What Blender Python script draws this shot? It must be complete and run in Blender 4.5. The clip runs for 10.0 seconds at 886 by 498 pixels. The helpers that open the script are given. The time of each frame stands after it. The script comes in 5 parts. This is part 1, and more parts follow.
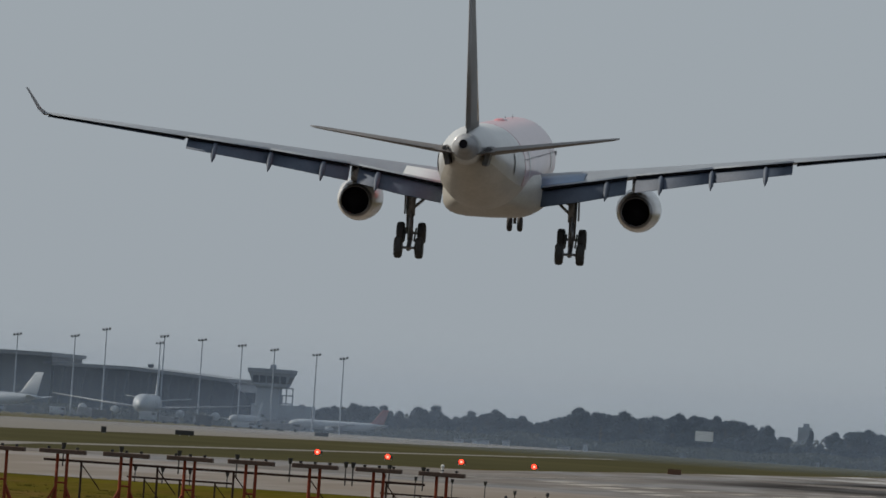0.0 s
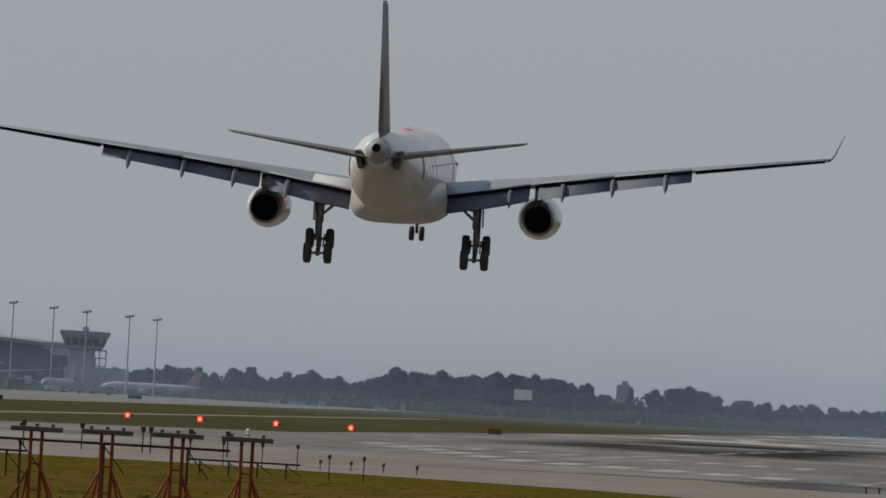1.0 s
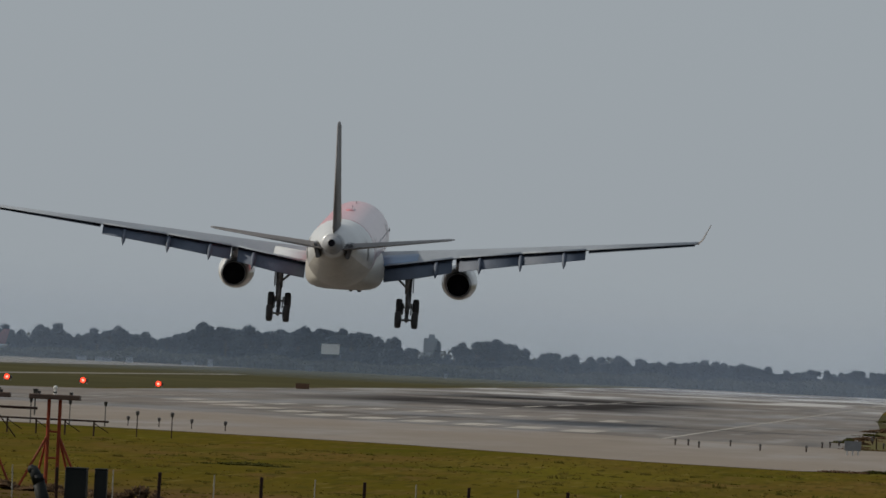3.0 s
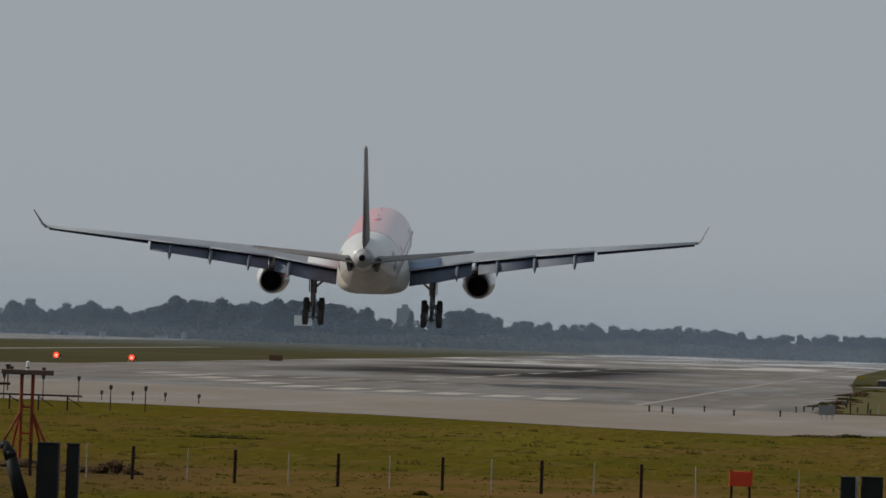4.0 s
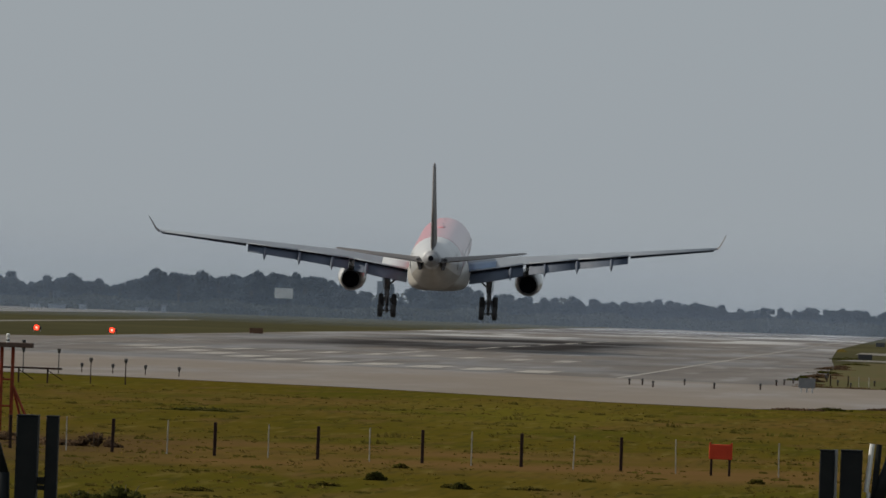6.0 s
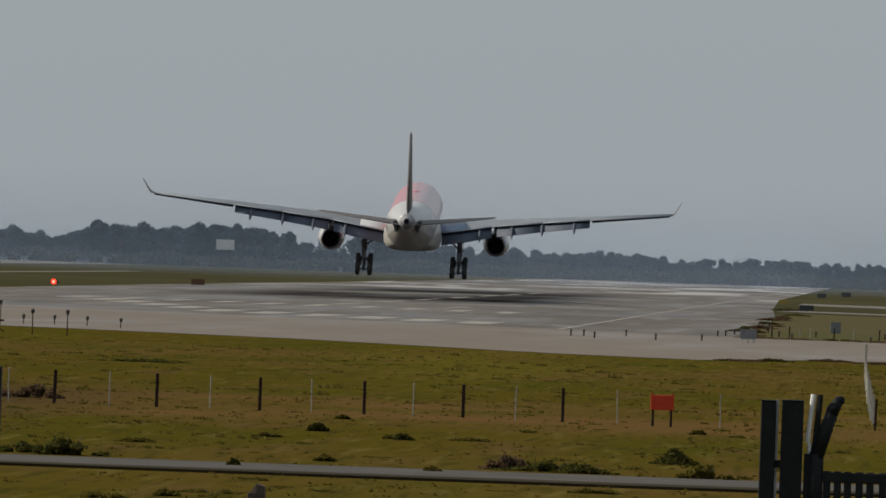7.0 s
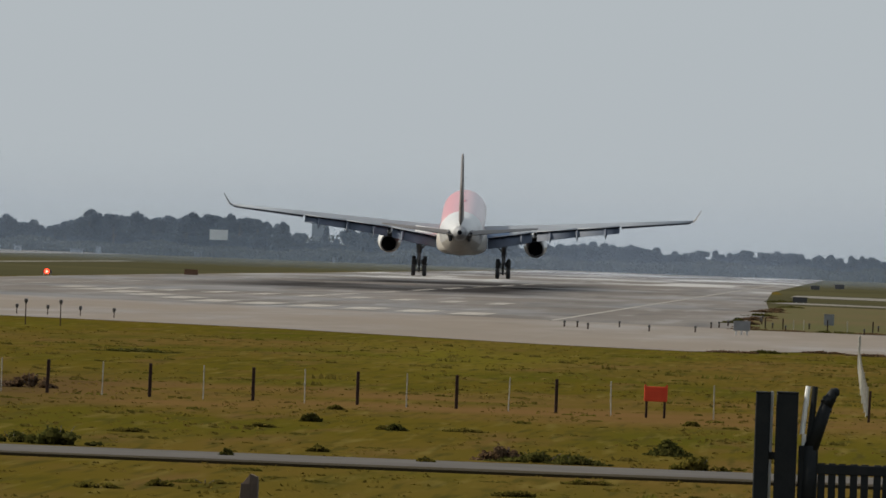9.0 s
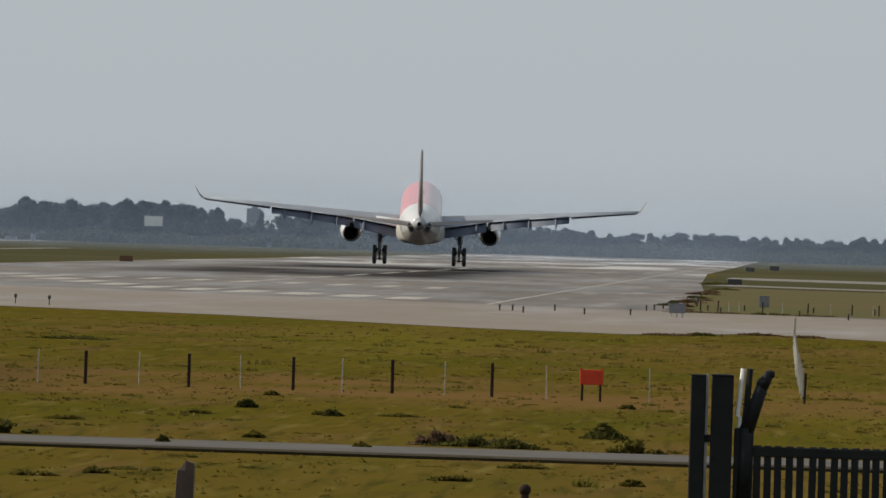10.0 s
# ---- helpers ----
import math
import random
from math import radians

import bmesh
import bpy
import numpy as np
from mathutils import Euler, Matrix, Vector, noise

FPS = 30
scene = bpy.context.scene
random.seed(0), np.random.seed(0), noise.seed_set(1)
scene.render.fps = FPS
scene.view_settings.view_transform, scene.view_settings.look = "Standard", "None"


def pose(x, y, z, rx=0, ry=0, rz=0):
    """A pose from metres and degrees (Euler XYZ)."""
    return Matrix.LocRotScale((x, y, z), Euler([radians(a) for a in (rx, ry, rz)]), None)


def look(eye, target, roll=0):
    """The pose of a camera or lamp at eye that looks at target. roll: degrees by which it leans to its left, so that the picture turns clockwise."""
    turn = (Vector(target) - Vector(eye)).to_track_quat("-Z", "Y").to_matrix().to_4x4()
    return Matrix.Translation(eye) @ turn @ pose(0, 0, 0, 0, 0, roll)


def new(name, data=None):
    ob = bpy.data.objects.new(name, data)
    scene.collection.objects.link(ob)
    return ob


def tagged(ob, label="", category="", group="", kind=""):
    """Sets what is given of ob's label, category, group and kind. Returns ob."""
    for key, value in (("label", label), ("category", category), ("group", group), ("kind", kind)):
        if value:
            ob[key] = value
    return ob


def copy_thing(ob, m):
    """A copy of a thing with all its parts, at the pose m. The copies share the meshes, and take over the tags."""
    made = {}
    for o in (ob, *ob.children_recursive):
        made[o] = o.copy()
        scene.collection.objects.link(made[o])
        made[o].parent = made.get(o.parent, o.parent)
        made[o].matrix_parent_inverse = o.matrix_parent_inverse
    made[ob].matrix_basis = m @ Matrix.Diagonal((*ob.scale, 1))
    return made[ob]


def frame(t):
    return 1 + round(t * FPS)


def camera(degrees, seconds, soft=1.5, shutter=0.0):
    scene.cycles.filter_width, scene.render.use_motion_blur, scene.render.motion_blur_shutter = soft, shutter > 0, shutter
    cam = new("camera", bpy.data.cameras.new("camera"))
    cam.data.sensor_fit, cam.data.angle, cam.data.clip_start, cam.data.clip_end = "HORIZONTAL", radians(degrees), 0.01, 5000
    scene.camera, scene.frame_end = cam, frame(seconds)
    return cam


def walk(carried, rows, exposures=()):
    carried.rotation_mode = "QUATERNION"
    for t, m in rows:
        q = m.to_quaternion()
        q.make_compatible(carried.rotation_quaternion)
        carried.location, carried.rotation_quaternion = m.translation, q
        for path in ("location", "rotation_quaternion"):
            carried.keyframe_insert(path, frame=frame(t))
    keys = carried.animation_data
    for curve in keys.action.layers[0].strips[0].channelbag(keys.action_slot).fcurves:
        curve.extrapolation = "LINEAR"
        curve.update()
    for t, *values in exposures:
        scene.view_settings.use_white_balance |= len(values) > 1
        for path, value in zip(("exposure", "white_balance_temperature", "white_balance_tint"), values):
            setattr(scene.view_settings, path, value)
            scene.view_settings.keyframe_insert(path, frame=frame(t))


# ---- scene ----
cam = camera(5.611, 10.0, soft=1.6)


def aim(x, y, z, yaw, pitch, roll):
    """Camera pose from its place, its bearing from the runway's direction, its tilt and its lean."""
    a, e = radians(yaw), radians(pitch)
    d = Vector((math.sin(a) * math.cos(e), math.cos(a) * math.cos(e), math.sin(e)))
    eye = Vector((x, y, z))
    return look(eye, eye + d * 100.0, roll)


walk(cam, [
    (0, aim(3.015, -33.00, 5.022, -6.0700, 1.1013, 3.896)),
    (0.3, aim(2.116, -23.10, 5.016, -5.9691, 0.7994, 4.080)),
    (0.5, aim(1.530, -16.50, 5.017, -5.7254, 0.6824, 3.814)),
    (1, aim(0.121, -1.50, 4.999, -4.8862, 0.9233, 3.292)),
    (1.5, aim(-0.026, -0.22, 5.005, -4.2153, 0.6408, 3.173)),
    (2, aim(-0.024, -0.08, 5.004, -4.2273, 0.4736, 3.160)),
    (2.5, aim(-0.007, -0.29, 4.998, -3.9531, 0.6192, 3.144)),
    (2.7, aim(-0.017, -0.32, 5.005, -3.7485, 0.7676, 3.062)),
    (3.8, aim(-0.048, 0.62, 5.000, -3.6071, 0.3619, 2.000)),
    (4, aim(-0.005, -0.06, 5.004, -3.4568, 0.5132, 1.983)),
    (4.5, aim(0.008, -0.15, 5.005, -3.5553, 0.5279, 1.974)),
    (5, aim(0.008, -0.07, 5.010, -3.4349, 0.2878, 1.961)),
    (5.2, aim(-0.010, 0.14, 5.008, -3.4974, 0.4522, 2.001)),
    (6.3, aim(0.010, -0.13, 4.998, -3.2227, 0.2546, 1.989)),
    (6.5, aim(0.012, -0.16, 4.996, -3.1477, 0.1845, 1.936)),
    (7, aim(0.010, -0.28, 4.995, -2.9460, 0.0499, 1.998)),
    (7.5, aim(0.000, -0.10, 4.999, -3.0604, -0.0796, 2.107)),
    (8, aim(-0.019, 0.15, 4.990, -3.2286, -0.0280, 2.148)),
    (8.5, aim(-0.058, 0.43, 4.992, -3.1512, 0.0329, 2.116)),
    (9, aim(-0.017, -0.04, 4.989, -2.9016, -0.0064, 2.165)),
    (9.5, aim(0.029, -0.47, 4.984, -2.6519, -0.0412, 2.058)),
    (10, aim(-0.008, -0.08, 4.998, -2.4861, -0.0916, 1.739)),
], exposures=[(0, 0.01, 6480, 8), (1, -0.02, 6520, 8), (2.5, -0.05, 6580, 8), (5, -0.03, 6580, 8), (6.5, -0.03, 6640, 8), (7, 0, 6680, 8), (7.4, 0.16, 6700, 8), (8, 0.4, 6720, 8), (8.6, 0.41, 6720, 8), (10, 0.41, 6720, 8)])

# ---- world and sun ----
SUN_AZ, SUN_EL = -78.0, 33.0
world = bpy.data.worlds.new("sky")
scene.world = world
world.use_nodes = True
wn, wl = world.node_tree.nodes, world.node_tree.links
sky = wn.new("ShaderNodeTexSky")
sky.sky_type = "NISHITA"
sky.sun_disc = False
sky.sun_elevation, sky.sun_rotation = radians(SUN_EL), radians(SUN_AZ)
sky.air_density, sky.dust_density, sky.ozone_density = 1.0, 2.0, 2.0
gain = wn.new("ShaderNodeVectorMath")
gain.operation = "SCALE"
gain.inputs[3].default_value = 0.06
wl.new(sky.outputs[0], gain.inputs[0])
haze = wn.new("ShaderNodeMix")
haze.data_type = "RGBA"
haze.inputs[0].default_value = 0.88
haze.inputs[7].default_value = (0.354, 0.394, 0.440, 1)
wl.new(gain.outputs[0], haze.inputs[6])
wl.new(haze.outputs[2], wn["Background"].inputs[0])
wn["Background"].inputs[1].default_value = 1.0
sun = new("sun", bpy.data.lights.new("sun", "SUN"))
sun.data.energy, sun.data.angle, sun.data.color = 4.0, radians(1.5), (1.0, 0.91, 0.78)
sd = Vector((math.sin(radians(SUN_AZ)) * math.cos(radians(SUN_EL)), math.cos(radians(SUN_AZ)) * math.cos(radians(SUN_EL)), math.sin(radians(SUN_EL))))
sun.matrix_world = look(sd * 500.0, (0, 0, 0))


# ---- materials ----
def mat(name, c1, c2=None, rough=0.6, metal=0.0, scale=1.0, detail=6.0, bump=0.0, coat=0.0, stretch=(1, 1, 1), island=0.0, mid=0.5, emit=None, fine=0.0, thin=0.0, spec=0.5):
    """A procedural surface: two colours mixed by noise at two scales, uneven gloss and fine relief."""
    m = bpy.data.materials.new(name)
    m.use_nodes = True
    n, l = m.node_tree.nodes, m.node_tree.links
    b = n["Principled BSDF"]
    b.inputs["Roughness"].default_value, b.inputs["Metallic"].default_value = rough, metal
    b.inputs["Coat Weight"].default_value = coat
    b.inputs["Specular IOR Level"].default_value = spec
    b.inputs["Coat Roughness"].default_value = 0.15
    c2 = c2 or tuple(v * 0.8 for v in c1)
    tc, mp = n.new("ShaderNodeTexCoord"), n.new("ShaderNodeMapping")
    mp.inputs["Scale"].default_value = stretch
    l.new(tc.outputs["Object"], mp.inputs[0])
    big, small = n.new("ShaderNodeTexNoise"), n.new("ShaderNodeTexNoise")
    for tex, s in ((big, scale), (small, scale * 9.0)):
        tex.inputs["Scale"].default_value, tex.inputs["Detail"].default_value = s, detail
        l.new(mp.outputs[0], tex.inputs["Vector"])
    add = n.new("ShaderNodeMath")
    add.operation = "MULTIPLY_ADD"
    l.new(small.outputs[0], add.inputs[0])
    add.inputs[1].default_value = 0.45 + fine
    l.new(big.outputs[0], add.inputs[2])
    ramp = n.new("ShaderNodeMapRange")
    ramp.inputs[1].default_value, ramp.inputs[2].default_value = mid - 0.03 + fine * 0.3, mid + 0.47 + fine * 0.6
    l.new(add.outputs[0], ramp.inputs[0])
    mix = n.new("ShaderNodeMix")
    mix.data_type = "RGBA"
    mix.inputs[6].default_value, mix.inputs[7].default_value = (*c1, 1), (*c2, 1)
    l.new(ramp.outputs[0], mix.inputs[0])
    col = mix.outputs[2]
    if island:
        geo, hsv, mr = n.new("ShaderNodeNewGeometry"), n.new("ShaderNodeHueSaturation"), n.new("ShaderNodeMapRange")
        mr.inputs[3].default_value, mr.inputs[4].default_value = 1.0 - island, 1.0 + island
        l.new(geo.outputs["Random Per Island"], mr.inputs[0])
        l.new(mr.outputs[0], hsv.inputs["Value"])
        l.new(col, hsv.inputs["Color"])
        col = hsv.outputs[0]
    l.new(col, b.inputs["Base Color"])
    if bump:
        bp = n.new("ShaderNodeBump")
        bp.inputs["Strength"].default_value, bp.inputs["Distance"].default_value = bump, 0.05
        l.new(add.outputs[0], bp.inputs["Height"])
        l.new(bp.outputs[0], b.inputs["Normal"])
    if thin:
        tr, ms = n.new("ShaderNodeBsdfTranslucent"), n.new("ShaderNodeMixShader")
        l.new(col, tr.inputs[0])
        ms.inputs[0].default_value = thin
        b.inputs["Specular IOR Level"].default_value = 0.0
        l.new(b.outputs[0], ms.inputs[1])
        l.new(tr.outputs[0], ms.inputs[2])
        l.new(ms.outputs[0], n["Material Output"].inputs[0])
    if emit:
        b.inputs["Emission Color"].default_value = (*emit[0], 1)
        b.inputs["Emission Strength"].default_value = emit[1]
    return m


M = {
    "white": mat("white_paint", (0.52, 0.53, 0.54), (0.42, 0.43, 0.44), 0.35, scale=0.4, coat=0.3),
    # streaky grime, with underside shade and warm ground bounce in the colour
    "belly": mat("grimy_shaded_white", (0.43, 0.415, 0.385), (0.29, 0.278, 0.255), 0.45, scale=0.5, coat=0.1, stretch=(1, 0.3, 1)),
    "red": mat("red_livery_paint", (0.58, 0.22, 0.24), (0.50, 0.17, 0.19), 0.28, scale=0.3, coat=0.6),
    "fin": mat("brown_grey_tail_paint", (0.125, 0.110, 0.104), (0.080, 0.070, 0.066), 0.5, scale=0.5, stretch=(1, 0.4, 1)),
    "yellow": mat("yellow_livery_paint", (0.42, 0.22, 0.06), (0.34, 0.17, 0.05), 0.45, scale=0.4, coat=0.4),
    "wing": mat("grey_wing_paint", (0.20, 0.225, 0.26), (0.15, 0.165, 0.19), 0.50, scale=0.5, coat=0.12, spec=0.4, stretch=(1, 0.25, 1)),
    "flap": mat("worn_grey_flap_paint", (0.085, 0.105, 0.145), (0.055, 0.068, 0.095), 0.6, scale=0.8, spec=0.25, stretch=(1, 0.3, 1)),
    "fairing": mat("grey_fairing_paint", (0.20, 0.215, 0.24), (0.13, 0.14, 0.16), 0.45, scale=1.2),
    "blue": mat("sky_blue_shade_paint", (0.075, 0.16, 0.30), (0.055, 0.12, 0.23), 0.4, scale=0.8),
    "cowl": mat("pale_cowl_paint", (0.66, 0.67, 0.68), (0.54, 0.54, 0.54), 0.25, scale=0.8, coat=0.5),
    "nozzle": mat("heat_stained_nozzle_metal", (0.22, 0.22, 0.23), (0.13, 0.13, 0.14), 0.35, metal=0.9, scale=2.0),
    "soot_shade": mat("soot_and_slot_shade", (0.012, 0.012, 0.016), (0.007, 0.007, 0.010), 0.9, scale=2.0, spec=0.1),
    "tyre": mat("black_rubber", (0.022, 0.022, 0.024), (0.035, 0.034, 0.033), 0.8, scale=4.0),
    "strut": mat("oily_grey_steel", (0.20, 0.20, 0.21), (0.10, 0.10, 0.10), 0.4, metal=0.6, scale=5.0),
    # far white and red: dimmed and greyed to put haze into the paint
    "farwhite": mat("hazed_white_paint", (0.36, 0.396, 0.441), (0.234, 0.27, 0.315), 0.5, scale=0.3),
    "farred": mat("hazed_red_paint", (0.22, 0.09, 0.10), (0.18, 0.08, 0.09), 0.5, scale=0.3),
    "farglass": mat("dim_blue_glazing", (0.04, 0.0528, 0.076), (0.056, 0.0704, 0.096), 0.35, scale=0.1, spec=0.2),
    "cone": mat("grey_metal_skin", (0.26, 0.27, 0.29), (0.17, 0.175, 0.19), 0.5, scale=1.2),
    "darkplate": mat("scuffed_dark_metal", (0.10, 0.10, 0.11), (0.06, 0.06, 0.065), 0.5, scale=1.2),
    "island": mat("rough_damp_grass", (0.060, 0.062, 0.017), (0.088, 0.062, 0.028), 0.9, scale=0.05, fine=0.25, spec=0.05, stretch=(1, 0.25, 1)),
    "verge": mat("road_edge_shade", (0.024, 0.0192, 0.0108), (0.042, 0.0324, 0.0156), 0.95, scale=0.6, spec=0.05, stretch=(0.4, 1, 1)),
    "glassy": mat("dark_glass", (0.03, 0.04, 0.05), (0.05, 0.06, 0.075), 0.12, scale=0.2),
    "redsteel": mat("red_oxide_steel", (0.2805, 0.051, 0.0187), (0.1275, 0.02975, 0.017), 0.7, scale=1.5, bump=0.1, spec=0.15),
    "plank": mat("weathered_brown_board", (0.112, 0.068, 0.048), (0.064, 0.044, 0.036), 0.8, scale=3.0, bump=0.2),
    "darksteel": mat("dark_green_steel", (0.010, 0.012, 0.014), (0.018, 0.020, 0.020), 0.6, scale=4.0, bump=0.1, spec=0.12),
    "galv": mat("galvanised_steel", (0.50, 0.51, 0.52), (0.38, 0.39, 0.40), 0.4, metal=0.5, scale=4.0),
    "wood": mat("weathered_post_wood", (0.092, 0.064, 0.048), (0.048, 0.0336, 0.0256), 0.85, scale=5.0, bump=0.4, stretch=(1, 1, 0.15)),
    "darkwood": mat("dark_brown_post", (0.045, 0.026, 0.020), (0.022, 0.014, 0.012), 0.9, scale=6.0, bump=0.2, spec=0.1),
    "whitepost": mat("chalky_white_post", (0.448, 0.432, 0.384), (0.272, 0.256, 0.216), 0.8, scale=4.0, spec=0.1),
    "redsign": mat("red_sign_paint", (0.578, 0.06375, 0.0255), (0.442, 0.04675, 0.0204), 0.6, scale=3.0, spec=0.15),
    "grass": None,
    "blade": mat("grass_blades", (0.1008, 0.08064, 0.01296), (0.1152, 0.08064, 0.02304), 0.75, scale=0.045, island=0.25, mid=0.48, fine=0.15, thin=0.5),
    "shrub": mat("shrub_leaves", (0.0416, 0.0464, 0.0112), (0.076, 0.0688, 0.0208), 0.8, scale=0.8, island=0.4, thin=0.4),
    "dryshrub": mat("dry_brown_brush", (0.0858, 0.05616, 0.0351), (0.1326, 0.0858, 0.0507), 0.8, scale=0.8, island=0.35, thin=0.4),
    # distance haze is mixed into the blue of both leaf colours
    "leaf": mat("haze_tinted_tree_leaves", (0.0494, 0.0685, 0.0987), (0.0659, 0.084, 0.111), 0.9, scale=0.12, island=0.10, thin=0.6),
    "scrub": mat("haze_tinted_scrub_leaves", (0.0494, 0.06, 0.0651), (0.0642, 0.072, 0.0735), 0.9, scale=0.08, island=0.06, thin=0.7),
    "infield": mat("dull_mown_grass", (0.06708, 0.0624, 0.03276), (0.04368, 0.04212, 0.0234), 1.0, scale=0.02, stretch=(1, 0.3, 1), spec=0.0),
    "weed": mat("coarse_weed_leaves", (0.08075, 0.0779, 0.0133), (0.1187, 0.09025, 0.0247), 0.9, scale=0.3, island=0.2, thin=0.6),
    "bark": mat("grey_brown_bark", (0.10, 0.085, 0.075), (0.06, 0.05, 0.045), 0.9, scale=3.0),
    "concrete": mat("pale_concrete", (0.1786, 0.1672, 0.152), (0.1292, 0.1216, 0.1102), 0.8, scale=0.3, spec=0.1),
    # far walls and roofs: the blue cast of distance haze is tinted in
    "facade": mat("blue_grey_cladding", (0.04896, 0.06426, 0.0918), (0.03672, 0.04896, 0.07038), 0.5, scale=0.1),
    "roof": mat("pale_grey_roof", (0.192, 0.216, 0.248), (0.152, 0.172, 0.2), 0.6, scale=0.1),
    "tower": mat("haze_blue_concrete", (0.2674, 0.3105, 0.3709), (0.2156, 0.2501, 0.3019), 0.8, scale=0.2),
    "road": mat("old_asphalt", (0.0945, 0.0868, 0.0812), (0.063, 0.0581, 0.0546), 0.85, scale=0.4, bump=0.1, spec=0.1),
    "blackboard": mat("black_sign_back", (0.022, 0.022, 0.024), (0.03, 0.03, 0.03), 0.6, scale=2.0),
    "greyboard": mat("grey_sign_back", (0.192, 0.2, 0.208), (0.136, 0.144, 0.152), 0.6, scale=2.0),
    "orange": mat("faded_orange_board", (0.136, 0.064, 0.0288), (0.096, 0.0496, 0.0256), 0.7, scale=2.0),
    "billboard": mat("white_board", (0.864, 0.864, 0.8424), (0.7776, 0.7776, 0.756), 0.5, scale=0.5),
    "marking": mat("worn_white_marking", (0.374, 0.357, 0.3315), (0.187, 0.17, 0.153), 0.8, scale=0.12, spec=0.1),
    "papired": mat("red_lamp_lens", (0.5, 0.02, 0.01), (0.4, 0.02, 0.01), 0.2, emit=((1.0, 0.05, 0.02), 2.2)),
    "papicore": mat("bright_lamp_core", (0.9, 0.5, 0.4), (0.9, 0.5, 0.4), 0.2, emit=((1.0, 0.32, 0.24), 1.8)),
    "lampglass": mat("frosted_lamp_glass", (0.75, 0.75, 0.72), (0.65, 0.65, 0.62), 0.2),
}


def ground_material():
    """Autumn grass: olive and straw patches, long streaks and dark tufts."""
    m = bpy.data.materials.new("autumn_grass")
    m.use_nodes = True
    n, l = m.node_tree.nodes, m.node_tree.links
    b = n["Principled BSDF"]
    b.inputs["Roughness"].default_value = 1.0
    b.inputs["Specular IOR Level"].default_value = 0.0
    tc = n.new("ShaderNodeTexCoord")
    col = None
    for scale, stretch, lo, hi, colour in ((0.020, (1, 0.45, 1), 0.42, 0.66, (0.1021, 0.06438, 0.02072)), (0.11, (1, 0.25, 1), 0.46, 0.70, (0.05772, 0.05476, 0.0074)),
                                           (0.35, (1, 0.16, 1), 0.54, 0.74, (0.09472, 0.0592, 0.02294)), (0.9, (1, 0.12, 1), 0.55, 0.80, (0.037, 0.03552, 0.00814)),
                                           (0.06, (1, 0.10, 1), 0.52, 0.68, (0.08732, 0.07696, 0.01036)), (2.6, (1, 0.05, 1), 0.52, 0.70, (0.04736, 0.04144, 0.01036)), (1.7, (1, 0.06, 1), 0.56, 0.74, (0.111, 0.08732, 0.02516))):
        mp, tx, mr, mx = n.new("ShaderNodeMapping"), n.new("ShaderNodeTexNoise"), n.new("ShaderNodeMapRange"), n.new("ShaderNodeMix")
        mp.inputs["Scale"].default_value = stretch
        l.new(tc.outputs["Object"], mp.inputs[0])
        l.new(mp.outputs[0], tx.inputs["Vector"])
        tx.inputs["Scale"].default_value, tx.inputs["Detail"].default_value = scale, 5.0
        mr.inputs[1].default_value, mr.inputs[2].default_value = lo, hi
        l.new(tx.outputs[0], mr.inputs[0])
        mx.data_type = "RGBA"
        l.new(mr.outputs[0], mx.inputs[0])
        if col:
            l.new(col, mx.inputs[6])
        else:
            mx.inputs[6].default_value = (0.07326, 0.05698, 0.00888, 1)
        mx.inputs[7].default_value = (*colour, 1)
        col = mx.outputs[2]
    # a straw-brown strip trampled along the field fence
    sep, band = n.new("ShaderNodeSeparateXYZ"), None
    l.new(tc.outputs["Object"], sep.inputs[0])
    for a, z in ((258.0, 276.0), (322.0, 296.0)):
        r = n.new("ShaderNodeMapRange")
        r.interpolation_type = "SMOOTHSTEP"
        r.inputs[1].default_value, r.inputs[2].default_value = a, z
        l.new(sep.outputs["Y"], r.inputs[0])
        if band:
            t = n.new("ShaderNodeMath")
            t.operation = "MULTIPLY"
            l.new(band, t.inputs[0])
            l.new(r.outputs[0], t.inputs[1])
            band = t.outputs[0]
        else:
            band = r.outputs[0]
    tx, mr, t, mx = n.new("ShaderNodeTexNoise"), n.new("ShaderNodeMapRange"), n.new("ShaderNodeMath"), n.new("ShaderNodeMix")
    tx.inputs["Scale"].default_value, tx.inputs["Detail"].default_value = 0.08, 5.0
    l.new(tc.outputs["Object"], tx.inputs["Vector"])
    mr.inputs[1].default_value, mr.inputs[2].default_value = 0.34, 0.60
    l.new(tx.outputs[0], mr.inputs[0])
    t.operation = "MULTIPLY"
    l.new(band, t.inputs[0])
    l.new(mr.outputs[0], t.inputs[1])
    mx.data_type = "RGBA"
    l.new(t.outputs[0], mx.inputs[0])
    l.new(col, mx.inputs[6])
    mx.inputs[7].default_value = (0.1125, 0.0666, 0.0259, 1)
    # rough brown unmown growth round the approach light stands
    rough = []
    for axis, a, z in (("X", -22.0, -30.0), ("Y", 345.0, 275.0)):
        r = n.new("ShaderNodeMapRange")
        r.interpolation_type = "SMOOTHSTEP"
        r.inputs[1].default_value, r.inputs[2].default_value = a, z
        l.new(sep.outputs[axis], r.inputs[0])
        rough.append(r.outputs[0])
    w, t2, t3, m2 = n.new("ShaderNodeMapRange"), n.new("ShaderNodeMath"), n.new("ShaderNodeMath"), n.new("ShaderNodeMix")
    l.new(tx.outputs[0], w.inputs[0])
    w.inputs[1].default_value, w.inputs[2].default_value = 0.30, 0.55
    t2.operation = t3.operation = "MULTIPLY"
    l.new(rough[0], t2.inputs[0])
    l.new(rough[1], t2.inputs[1])
